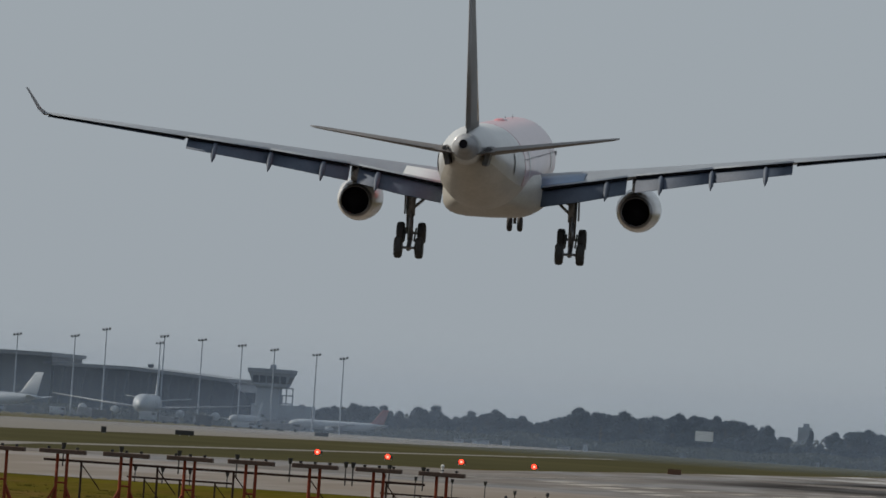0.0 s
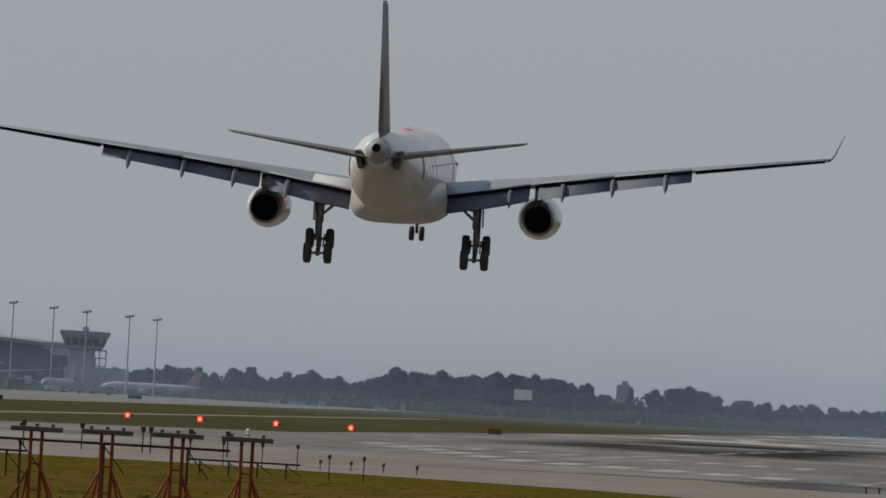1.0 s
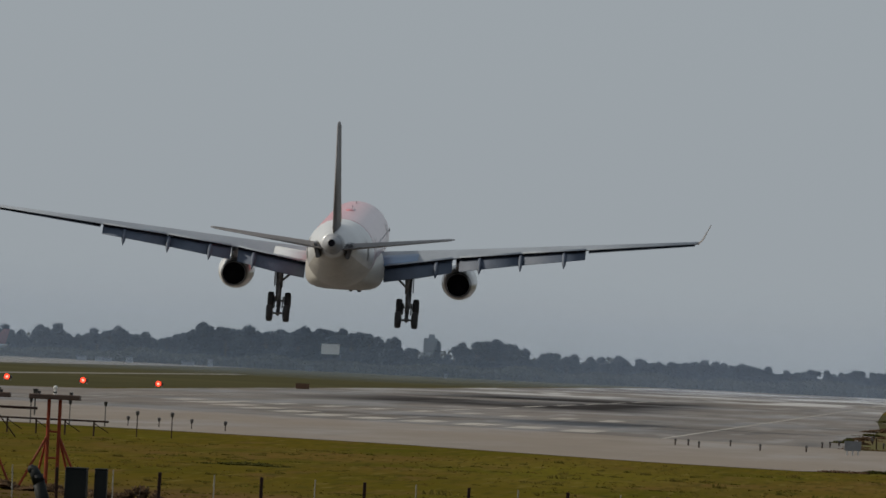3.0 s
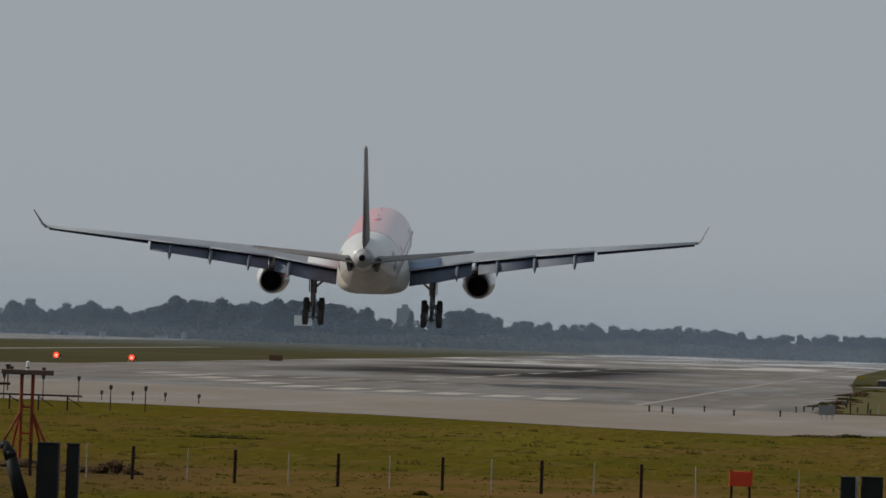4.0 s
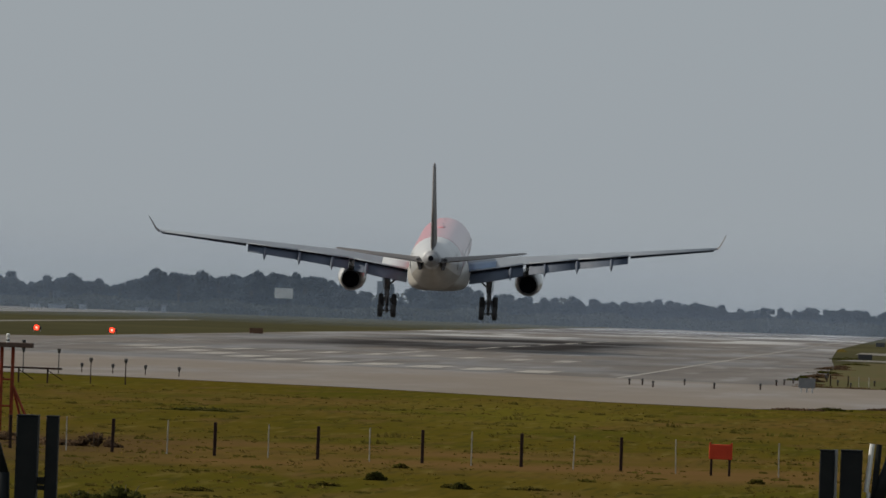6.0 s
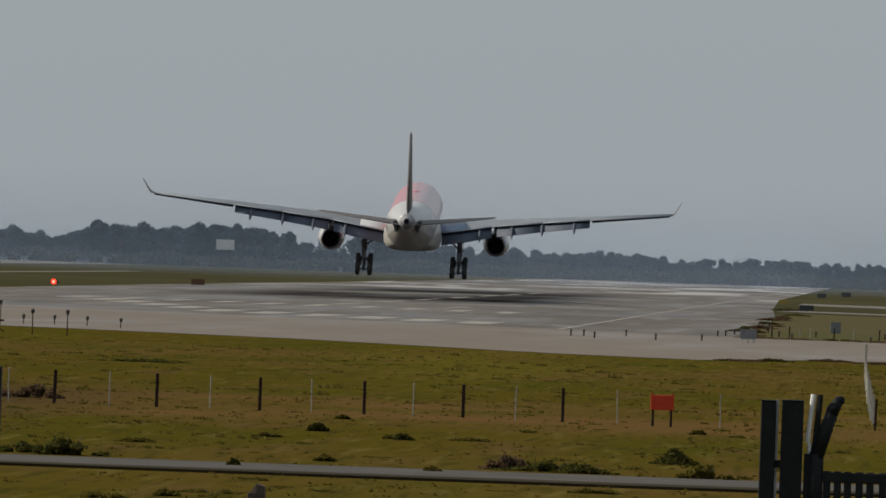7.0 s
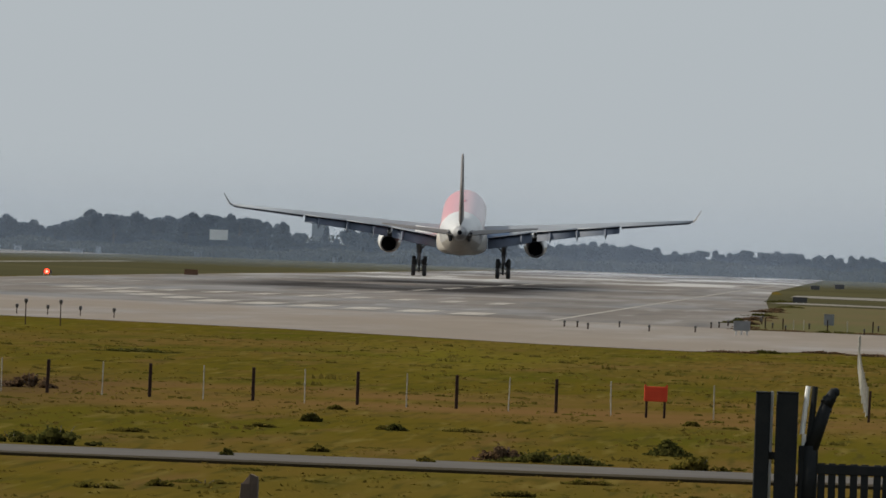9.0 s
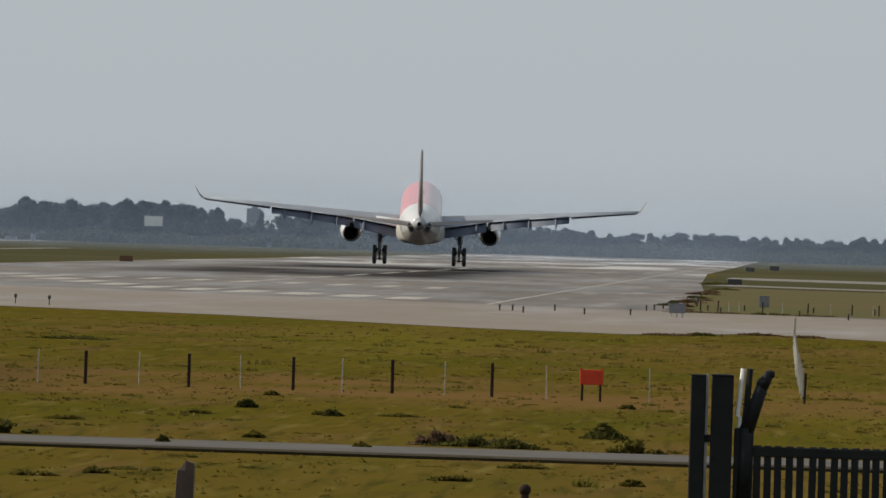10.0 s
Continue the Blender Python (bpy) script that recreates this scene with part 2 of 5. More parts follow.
    l.new(t2.outputs[0], t3.inputs[0])
    l.new(w.outputs[0], t3.inputs[1])
    m2.data_type = "RGBA"
    l.new(t3.outputs[0], m2.inputs[0])
    l.new(mx.outputs[2], m2.inputs[6])
    m2.inputs[7].default_value = (0.05772, 0.03996, 0.01776, 1)
    l.new(m2.outputs[2], b.inputs["Base Color"])
    return m


def glare_livery_material():
    """Glossy red paint, red on the port side; the pale rose to starboard is glare put into the colour."""
    m = bpy.data.materials.new("red_paint_with_side_glare")
    m.use_nodes = True
    n, l = m.node_tree.nodes, m.node_tree.links
    b = n["Principled BSDF"]
    b.inputs["Roughness"].default_value, b.inputs["Coat Weight"].default_value = 0.3, 0.4
    tc, sep, mr, mx, tx, mz = n.new("ShaderNodeTexCoord"), n.new("ShaderNodeSeparateXYZ"), n.new("ShaderNodeMapRange"), n.new("ShaderNodeMix"), n.new("ShaderNodeTexNoise"), n.new("ShaderNodeMix")
    l.new(tc.outputs["Object"], sep.inputs[0])
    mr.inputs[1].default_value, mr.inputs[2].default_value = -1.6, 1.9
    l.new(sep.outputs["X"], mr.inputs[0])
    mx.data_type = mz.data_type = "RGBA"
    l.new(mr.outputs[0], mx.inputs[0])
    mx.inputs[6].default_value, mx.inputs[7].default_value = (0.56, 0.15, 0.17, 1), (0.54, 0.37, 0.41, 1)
    tx.inputs["Scale"].default_value = 0.5
    l.new(tc.outputs["Object"], tx.inputs["Vector"])
    mz.blend_type = "MULTIPLY"
    mz.inputs[0].default_value = 0.25
    l.new(mx.outputs[2], mz.inputs[6])
    l.new(tx.outputs[0], mz.inputs[7])
    l.new(mz.outputs[2], b.inputs["Base Color"])
    return m


def pavement_material():
    """Old concrete with long joints, patches, painted far sheen and a tyre-blackened touchdown stretch."""
    m = bpy.data.materials.new("runway_concrete")
    m.use_nodes = True
    n, l = m.node_tree.nodes, m.node_tree.links
    b = n["Principled BSDF"]
    b.inputs["Roughness"].default_value = 0.7
    b.inputs["Specular IOR Level"].default_value = 0.12
    tc, sep = n.new("ShaderNodeTexCoord"), n.new("ShaderNodeSeparateXYZ")
    l.new(tc.outputs["Object"], sep.inputs[0])

    def ramp(src, a, z):
        r = n.new("ShaderNodeMapRange")
        r.interpolation_type = "SMOOTHSTEP"
        r.inputs[1].default_value, r.inputs[2].default_value = a, z
        l.new(src, r.inputs[0])
        return r.outputs[0]

    def times(*srcs):
        out = srcs[0]
        for s in srcs[1:]:
            t = n.new("ShaderNodeMath")
            t.operation = "MULTIPLY"
            l.new(out, t.inputs[0])
            if isinstance(s, float):
                t.inputs[1].default_value = s
            else:
                l.new(s, t.inputs[1])
            out = t.outputs[0]
        return out

    def tex(scale, stretch, detail=5.0):
        mp, tx = n.new("ShaderNodeMapping"), n.new("ShaderNodeTexNoise")
        mp.inputs["Scale"].default_value = stretch
        l.new(tc.outputs["Object"], mp.inputs[0])
        l.new(mp.outputs[0], tx.inputs["Vector"])
        tx.inputs["Scale"].default_value, tx.inputs["Detail"].default_value = scale, detail
        return tx.outputs[0]

    def blend(f, a, colour):
        mx = n.new("ShaderNodeMix")
        mx.data_type = "RGBA"
        l.new(f, mx.inputs[0])
        if isinstance(a, tuple):
            mx.inputs[6].default_value = (*a, 1)
        else:
            l.new(a, mx.inputs[6])
        mx.inputs[7].default_value = (*colour, 1)
        return mx.outputs[2]

    col = blend(ramp(tex(0.05, (1, 0.3, 1)), 0.35, 0.65), (0.137, 0.119, 0.105), (0.104, 0.0919, 0.0819))
    col = blend(ramp(tex(0.25, (1, 0.08, 1)), 0.50, 0.72), col, (0.0785, 0.0735, 0.0698))
    col = blend(times(ramp(tex(0.5, (0.6, 0.03, 1)), 0.56, 0.66), 0.8), col, (0.185, 0.175, 0.169))
    x, y = sep.outputs["X"], sep.outputs["Y"]
    wide = ramp(tex(0.06, (0.35, 0.10, 1)), 0.30, 0.46)
    rubber = times(ramp(x, -90.0, -72.0), ramp(x, -36.0, -48.0), ramp(y, 960.0, 1050.0), ramp(y, 1480.0, 1300.0), ramp(tex(0.4, (1, 0.01, 1)), -0.1, 0.30), wide)
    clean = n.new("ShaderNodeMath")
    clean.operation = "SUBTRACT"
    clean.inputs[0].default_value = 1.0
    l.new(rubber, clean.inputs[1])
    # glossy sheen of the far runway, put in as pale base colour
    painted_sheen = times(ramp(y, 1250.0, 1500.0), ramp(tex(0.05, (0.8, 0.10, 1)), 0.50, 0.58), clean.outputs[0])
    col = blend(times(painted_sheen, 0.8), col, (0.40, 0.40, 0.40))
    seam = times(ramp(tex(0.9, (0.05, 0.35, 1), 2.0), 0.60, 0.64), 0.55)
    col = blend(seam, col, (0.0874, 0.076, 0.06688))
    skew = n.new("ShaderNodeMath")
    skew.operation = "MULTIPLY_ADD"
    l.new(x, skew.inputs[0])
    skew.inputs[1].default_value = 1.2
    l.new(y, skew.inputs[2])
    near = ramp(skew.outputs[0], 633.0, 627.0)
    col = blend(times(near, 0.75), col, (0.182, 0.151, 0.122))
    joint = times(ramp(skew.outputs[0], 628.0, 630.0), ramp(skew.outputs[0], 640.0, 636.0), ramp(tex(0.25, (1, 0.2, 1)), 0.35, 0.55))
    col = blend(times(joint, 0.6), col, (0.075, 0.068, 0.062))
    col = blend(times(rubber, 0.86), col, (0.01824, 0.01824, 0.02052))
    sheen = times(clean.outputs[0], 0.12)
    l.new(sheen, b.inputs["Specular IOR Level"])
    l.new(col, b.inputs["Base Color"])
    gl = n.new("ShaderNodeMapRange")
    gl.inputs[1].default_value, gl.inputs[2].default_value, gl.inputs[3].default_value, gl.inputs[4].default_value = 0.42, 0.60, 0.75, 0.42
    l.new(tex(0.06, (1, 0.15, 1)), gl.inputs[0])
    l.new(gl.outputs[0], b.inputs["Roughness"])
    bp = n.new("ShaderNodeBump")
    bp.inputs["Strength"].default_value, bp.inputs["Distance"].default_value = 0.15, 0.02
    l.new(tex(2.0, (1, 1, 1)), bp.inputs["Height"])
    l.new(bp.outputs[0], b.inputs["Normal"])
    return m


def haze_material():
    """Stand-in for distance haze: added blue-grey sheets, nearly clear, denser near the ground, lit by sun and sky."""
    m = bpy.data.materials.new("haze_sheet")
    m.use_nodes = True
    n, l = m.node_tree.nodes, m.node_tree.links
    n.remove(n["Principled BSDF"])
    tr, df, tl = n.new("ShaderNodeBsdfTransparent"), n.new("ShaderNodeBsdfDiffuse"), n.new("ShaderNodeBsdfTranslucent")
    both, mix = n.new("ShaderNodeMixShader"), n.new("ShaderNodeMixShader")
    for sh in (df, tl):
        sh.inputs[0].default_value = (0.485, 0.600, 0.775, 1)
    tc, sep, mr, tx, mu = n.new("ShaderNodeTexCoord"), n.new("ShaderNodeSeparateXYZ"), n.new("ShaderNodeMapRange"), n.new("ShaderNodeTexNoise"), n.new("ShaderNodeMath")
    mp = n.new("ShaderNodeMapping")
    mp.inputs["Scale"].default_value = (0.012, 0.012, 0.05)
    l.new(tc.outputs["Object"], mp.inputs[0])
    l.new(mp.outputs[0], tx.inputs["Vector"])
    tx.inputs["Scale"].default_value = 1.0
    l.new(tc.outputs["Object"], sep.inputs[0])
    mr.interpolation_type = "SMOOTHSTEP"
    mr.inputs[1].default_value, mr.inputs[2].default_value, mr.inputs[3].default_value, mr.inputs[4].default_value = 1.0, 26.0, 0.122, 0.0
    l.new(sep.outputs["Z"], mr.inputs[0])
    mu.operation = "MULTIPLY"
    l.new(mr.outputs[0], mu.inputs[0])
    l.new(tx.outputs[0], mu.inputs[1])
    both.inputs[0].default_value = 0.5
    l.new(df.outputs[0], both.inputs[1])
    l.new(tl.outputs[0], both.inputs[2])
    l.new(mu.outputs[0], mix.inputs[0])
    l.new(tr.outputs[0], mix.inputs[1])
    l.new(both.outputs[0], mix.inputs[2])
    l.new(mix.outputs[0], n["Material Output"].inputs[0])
    return m


M["grass"] = ground_material()
M["haze"] = haze_material()
M["livery"] = glare_livery_material()
M["pavement"] = pavement_material()


# ---- mesh helpers ----
def mesh_object(name, bm, material, smooth=False):
    me = bpy.data.meshes.new(name)
    if smooth:
        for f in bm.faces:
            f.smooth = True
    bm.to_mesh(me)
    bm.free()
    me.materials.append(material)
    return new(name, me)


def part(name, bm, material, parent, label="", smooth=False):
    ob = mesh_object(name, bm, material, smooth)
    ob.parent = parent
    return tagged(ob, label)


def shared(name, me, parent, m=Matrix()):
    ob = new(name, me)
    ob.parent = parent
    ob.matrix_basis = m
    return ob


def box(bm, cx, cy, cz, sx, sy, sz, rot=None, bevel=0.0):
    r = bmesh.ops.create_cube(bm, size=1.0)["verts"]
    for v in r:
        c = Vector((v.co.x * sx, v.co.y * sy, v.co.z * sz))
        v.co = (rot @ c if rot else c) + Vector((cx, cy, cz))
    if bevel:
        es = list({e for v in r for e in v.link_edges})
        bmesh.ops.bevel(bm, geom=es, offset=bevel, segments=1, affect="EDGES")
    return bm


def rod(bm, p0, p1, r0, r1=None, n=8):
    p0, p1 = Vector(p0), Vector(p1)
    d = p1 - p0
    q = d.to_track_quat("Z", "Y").to_matrix().to_4x4()
    bmesh.ops.create_cone(bm, cap_ends=True, segments=n, radius1=r0, radius2=r0 if r1 is None else r1, depth=d.length,
                          matrix=Matrix.Translation((p0 + p1) / 2) @ q)
    return bm


def loft(bm, rings, caps=True, closed=True):
    vs = [[bm.verts.new(p) for p in ring] for ring in rings]
    k = len(vs[0])
    for a, b in zip(vs, vs[1:]):
        for i in range(k if closed else k - 1):
            j = (i + 1) % k
            bm.faces.new((a[i], a[j], b[j], b[i]))
    if caps:
        bm.faces.new(vs[0][::-1])
        bm.faces.new(vs[-1])
    bmesh.ops.recalc_face_normals(bm, faces=bm.faces)
    return bm


def ring(cx, y, cz, rx, rz, n=28):
    return [Vector((cx + rx * math.cos(2 * math.pi * i / n), y, cz + rz * math.sin(2 * math.pi * i / n))) for i in range(n)]


def curve_at(pts, s):
    """Smooth interpolation along a table of (s, value)."""
    for (a, u), (b, v) in zip(pts, pts[1:]):
        if s <= b:
            k = max(0.0, (s - a) / (b - a))
            return u + (v - u) * k
    return pts[-1][1]


def foil(x, le, chord, z, thick, up=(0, 0, 1), twist=0.0, n=9):
    """One closed aerofoil section at span x; le is the leading edge's y, chord runs aft."""
    out, upv = [], Vector(up)
    prof = []
    for i in range(n):
        u = 0.5 * (1 - math.cos(math.pi * i / (n - 1)))
        t = 5 * thick * (0.2969 * math.sqrt(u) - 0.126 * u - 0.3516 * u * u + 0.2843 * u ** 3 - 0.1015 * u ** 4)
        prof.append((u, t))
    loop = [(u, t) for u, t in prof] + [(u, -t * 0.8) for u, t in prof[-2:0:-1]]
    for u, t in loop:
        p = Vector((x, le - u * chord, z)) + upv * (t * chord)
        p.z -= math.tan(twist) * (u - 0.3) * chord
        out.append(p)
    return out


def empty(name, x=0, y=0, z=0, rz=0):
    ob = new(name)
    ob.matrix_basis = pose(x, y, z, 0, 0, rz)
    return ob


# ---- ground, pavements ----
def sheet(name, pts, z, material, label, thick=0.0, category="ground"):
    bm = bmesh.new()
    vs = [bm.verts.new((x, y, z)) for x, y in pts]
    f = bm.faces.new(vs)
    if f.normal.z < 0:
        f.normal_flip()
    if thick:
        r = bmesh.ops.extrude_face_region(bm, geom=[f])
        bmesh.ops.translate(bm, verts=[v for v in r["geom"] if isinstance(v, bmesh.types.BMVert)], vec=(0, 0, thick))
        bmesh.ops.recalc_face_normals(bm, faces=bm.faces)
    return tagged(mesh_object(name, bm, material), label, category, kind="structure")


def build_ground():
    bm = bmesh.new()
    bmesh.ops.create_grid(bm, x_segments=40, y_segments=40, size=6000.0)
    tagged(mesh_object("ground", bm, M["grass"]), "flat airfield grass in olive and straw autumn tones", "grass field", kind="structure")
    sheet("runway", [(-140, 512), (-62, 541), (-49, 531), (-35, 517), (-19, 486), (-11, 478), (-4, 499), (3, 481), (60, 479), (60, 633), (-3, 644), (-11.2, 634), (-12.5, 696),
                     (-12, 788), (-13.4, 928), (-16, 1085), (-20, 1420), (-22, 3300), (-94, 3300), (-100, 1180), (-99, 985), (-128, 800)], 0.02, M["pavement"],
          "broad worn concrete runway with tyre-blackened touchdown zone", category="runway")
    sheet("road", [(-60, 202.6), (30, 202.6), (30, 209.6), (-60, 209.6)], 0.0, M["road"], "narrow grey asphalt perimeter road across the grass", 0.05, category="road")
    # dark strip added to paint the shadow line along the road's near edge
    sheet("verge", [(-60, 200.5), (-20, 200.9), (-9, 200.4), (30, 200.8), (30, 202.59), (-60, 202.59)], 0.0, M["verge"], "dark strip standing in for the shaded edge of the perimeter road", 0.065, category="verge")
    sheet("grass_island", [(-11, 635.5), (60, 634.5), (60, 955), (-11, 1003), (-13.2, 928), (-11.7, 788), (-12.3, 696)], 0.028, M["island"], "rough damp olive grass island beside the runway", category="grass field")
    sheet("taxiway", [(-300, 700), (-196, 1000), (-206, 1700), (-215, 3000), (-300, 3000)], 0.03, M["concrete"], "pale concrete taxiway beside the apron", category="taxiway")
    sheet("service_road", [(-130, 820), (-138, 905), (-152, 1800), (-156, 1800), (-142, 880), (-134, 790)], 0.03, M["concrete"], "narrow pale service road in the grass", category="road")
    sheet("crossing_taxiway", [(-15, 1046), (60, 985), (60, 990), (-13, 1082)], 0.03, M["concrete"], "pale concrete exit taxiway", category="taxiway")
    sheet("crossing_taxiway", [(-15, 1240), (60, 1180), (60, 1310), (-15, 1310)], 0.03, M["concrete"], "pale concrete exit taxiway", category="taxiway")
    sheet("infield", [(-101, 985), (-128, 812), (-190, 840), (-196, 1000), (-206, 1700), (-215, 3000), (-100, 3000), (-101, 1180)], 0.01, M["infield"], "dull brown mown grass between runway and taxiway", category="grass field")
    sheet("infield", [(-13.5, 1088), (60, 995), (60, 1178), (-15.5, 1236)], 0.012, M["infield"], "dull brown mown grass between the exit taxiways", category="grass field")
    sheet("infield", [(-17, 1312), (60, 1312), (60, 2600), (-21.5, 2600), (-20.5, 1500)], 0.012, M["infield"], "dull brown mown grass beyond the exit taxiways", category="grass field")
    sheet("infield", [(-28, 646), (60, 646), (60, 1320), (-28, 1320)], 0.006, M["infield"], "dull brown mown grass at the runway shoulder", category="grass field")
    runway = bpy.data.objects["runway"]
    # threshold bars, a second row of blocks, edge lines, centre dashes
    bar = bmesh.new()
    box(bar, 0, 0, 0, 2.7, 29.0, 0.012)
    me = bpy.data.meshes.new("threshold_bar")
    bar.to_mesh(me)
    bar.free()
    me.materials.append(M["marking"])
    for i in range(11):
        x = -32.7 - 4.57 * i
        y = 695 + 1.6 * (-32.7 - x) if i < 5 else 732 + 5.5 * (-55.5 - x)
        shared("threshold_bar", me, runway, pose(x, y, 0.03))
    blk = bmesh.new()
    box(blk, 0, 0, 0, 1.7, 28.0, 0.012)
    me2 = bpy.data.meshes.new("marking_block")
    blk.to_mesh(me2)
    blk.free()
    me2.materials.append(M["marking"])
    for i in range(9):
        shared("marking_block", me2, runway, pose(-36.9 - 4.6 * i, 838 + 3.0 * i, 0.03))
    for x in (-25.2, -85.6):
        ln = bmesh.new()
        box(ln, x, 1900, 0.03, 0.40, 2490, 0.012)
        part("edge_line", ln, M["marking"], runway)
    dash = bmesh.new()
    box(dash, 0, 0, 0, 0.9, 45.0, 0.012)
    me3 = bpy.data.meshes.new("centre_dash")
    dash.to_mesh(me3)
    dash.free()
    me3.materials.append(M["marking"])
    for i in range(20):
        shared("centre_dash", me3, runway, pose(-55.4, 900 + 75 * i, 0.03))


build_ground()


# ---- the airliner ----
NOSE = 32.1


def st(s):
    """Distance behind the nose to the model's y axis."""
    return NOSE - s


WING = [(0.0, 19.0, 13.0, -1.786, 0.13), (2.8, 20.9, 11.2, -1.432, 0.13), (9.4, 25.2, 7.3, -0.405, 0.11), (14.8, 28.6, 6.0, 0.326, 0.1), (20.4, 32.0, 4.8, 1.022, 0.1), (29.2, 37.2, 2.7, 2.127, 0.09)]


def wing_at(x):
    vals = []
    for k in (1, 2, 3):
        vals.append(curve_at([(w[0], w[k]) for w in WING], x))
    return vals


def build_airliner():
    plane = empty("airliner")
    tagged(plane, "white and red twin-engine wide-body airliner, gear and flaps down, landing", "airliner")
    rad = [(0, 0.05), (0.8, 0.85), (2, 1.5), (4, 2.2), (7, 2.68), (10, 2.82), (43, 2.82), (47, 2.66), (51, 2.30), (55, 1.78), (59, 1.05), (61.0, 0.62), (62.2, 0.40), (62.6, 0.33)]
    mid = [(0, -0.8), (2, -0.6), (7, -0.1), (10, 0.0), (43, 0.0), (47, 0.17), (51, 0.52), (55, 0.98), (59, 1.42), (62.6, 1.74)]

    def rings(a, b, step=1.0, grow=0.0):
        out, s = [], a
        while s < b - 1e-6:
            out.append(s)
            s += step
        return [ring(0, st(s), curve_at(mid, s), curve_at(rad, s) + grow, curve_at(rad, s) + grow) for s in out + [b]]
    part("forward_fuselage", loft(bmesh.new(), rings(0, 43.2, 0.8)), M["livery"], plane, "glossy red forward fuselage with pale glare painted on the starboard side", True)
    part("rear_fuselage", loft(bmesh.new(), rings(43.2, 60.0, 0.8)), M["white"], plane, "white rear fuselage", True)
    cone = part("tail_cone", loft(bmesh.new(), rings(60.0, 62.6, 0.3)), M["cone"], plane, "bare grey metal tail cone", True)
    bm = bmesh.new()
    rod(bm, (0, st(62.5), 1.74), (0, st(62.66), 1.75), 0.29, 0.27, 20)
    part("exhaust_port", bm, M["soot_shade"], cone, "black auxiliary exhaust")
    # underside of the tail, a shell just outside the fuselage: grime plus painted shade and ground bounce
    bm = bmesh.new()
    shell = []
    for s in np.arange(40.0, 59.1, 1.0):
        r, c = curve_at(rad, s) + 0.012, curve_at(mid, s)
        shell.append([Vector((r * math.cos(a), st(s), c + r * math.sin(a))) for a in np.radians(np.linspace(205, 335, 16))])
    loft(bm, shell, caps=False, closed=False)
    part("belly_panel", bm, M["belly"], plane, "cream grimy underside with shade painted in", True)
    # belly fairing
    bm = bmesh.new()
    sec = []
    for s, w, h, zb in ((17.5, 0.8, 0.5, -2.3), (20, 2.5, 1.15, -2.1), (24, 3.2, 1.55, -1.95), (33, 3.25, 1.62, -1.95), (37, 2.9, 1.4, -1.9), (40, 2.1, 1.0, -1.7), (42.5, 0.8, 0.5, -1.9)):
        pts = []
        for i in range(24):
            a = 2 * math.pi * i / 24
            ca, sa = math.cos(a), math.sin(a)
            pts.append(Vector((w * math.copysign(abs(ca) ** 0.55, ca), st(s), zb + h * math.copysign(abs(sa) ** 0.6, sa))))
        sec.append(pts)
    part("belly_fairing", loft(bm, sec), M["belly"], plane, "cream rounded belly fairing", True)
    # cabin windows along both sides
    bm = bmesh.new()
    box(bm, 0, 0, 0, 0.03, 0.22, 0.32, bevel=0.01)
    wm = bpy.data.meshes.new("cabin_window")
    bm.to_mesh(wm)
    bm.free()
    wm.materials.append(M["cone"])
    for side in (-1, 1):
        for i in range(56):
            s = 8.0 + i * 0.64
            shared("cabin_window", wm, plane, pose(side * 2.755, st(s), 0.42))
        for s in (5.9, 14.5, 38.0, 48.6):
            rr, arcs = curve_at(rad, s) + 0.015, []
            for yy in (-0.52, 0.52):
                arcs.append([Vector((side * rr * math.cos(a), st(s) + yy, curve_at(mid, s) + rr * math.sin(a))) for a in np.radians(np.linspace(-14, 26, 7))])
            part("cabin_door", loft(bmesh.new(), arcs, caps=False, closed=False), M["white"], plane, "", True)
    bm = bmesh.new()
    for i in range(4):
        a = radians(35 + 36 * i)
        box(bm, 1.35 * math.cos(a), st(2.7), 0.35 + 0.7 * math.sin(a), 0.7, 0.5, 0.42, rot=Euler((radians(-35), 0, a - math.pi / 2)).to_matrix())
    part("windscreen", bm, M["glassy"], plane)
    # roof aerials
    for s, x in ((14, 0.0), (22, 0.0)):
        bm = bmesh.new()
        loft(bm, [foil(0, st(s - 0.3), 0.7, 0, 0.12, up=(1, 0, 0)), foil(0, st(s), 0.35, 0.20, 0.10, up=(1, 0, 0))])
        for v in bm.verts:
            v.co.z += 2.80
            v.co.x += x
        part("aerial", bm, M["fairing"], plane)
    bm = bmesh.new()
    loft(bm, [ring(0, st(24.5), 2.75, 0.1, 0.05, 16), ring(0, st(25.5), 2.80, 0.40, 0.14, 16), ring(0, st(27.5), 2.80, 0.40, 0.14, 16), ring(0, st(29), 2.75, 0.1, 0.05, 16)])
    part("satellite_fairing", bm, M["red"], plane, smooth=True)

    for side in (-1, 1):
        # wing
        bm = bmesh.new()
        loft(bm, [foil(side * x, st(le), c, z, t, twist=radians(1.4 - 0.07 * x)) for x, le, c, z, t in WING])
        wing = part("wing", bm, M["wing"], plane, "grey swept wing with upturned tip", True)
        # winglet
        bm = bmesh.new()
        out = Vector((-side * 0.87, 0, 0.5))
        loft(bm, [foil(side * 29.2, st(37.2), 2.7, 2.1, 0.09), foil(side * 29.5, st(38.6), 1.9, 2.45, 0.08, up=out), foil(side * 30.15, st(41.2), 0.8, 3.85, 0.07, up=out)])
        part("winglet", bm, M["fin"], wing, "slim dark winglet", True)
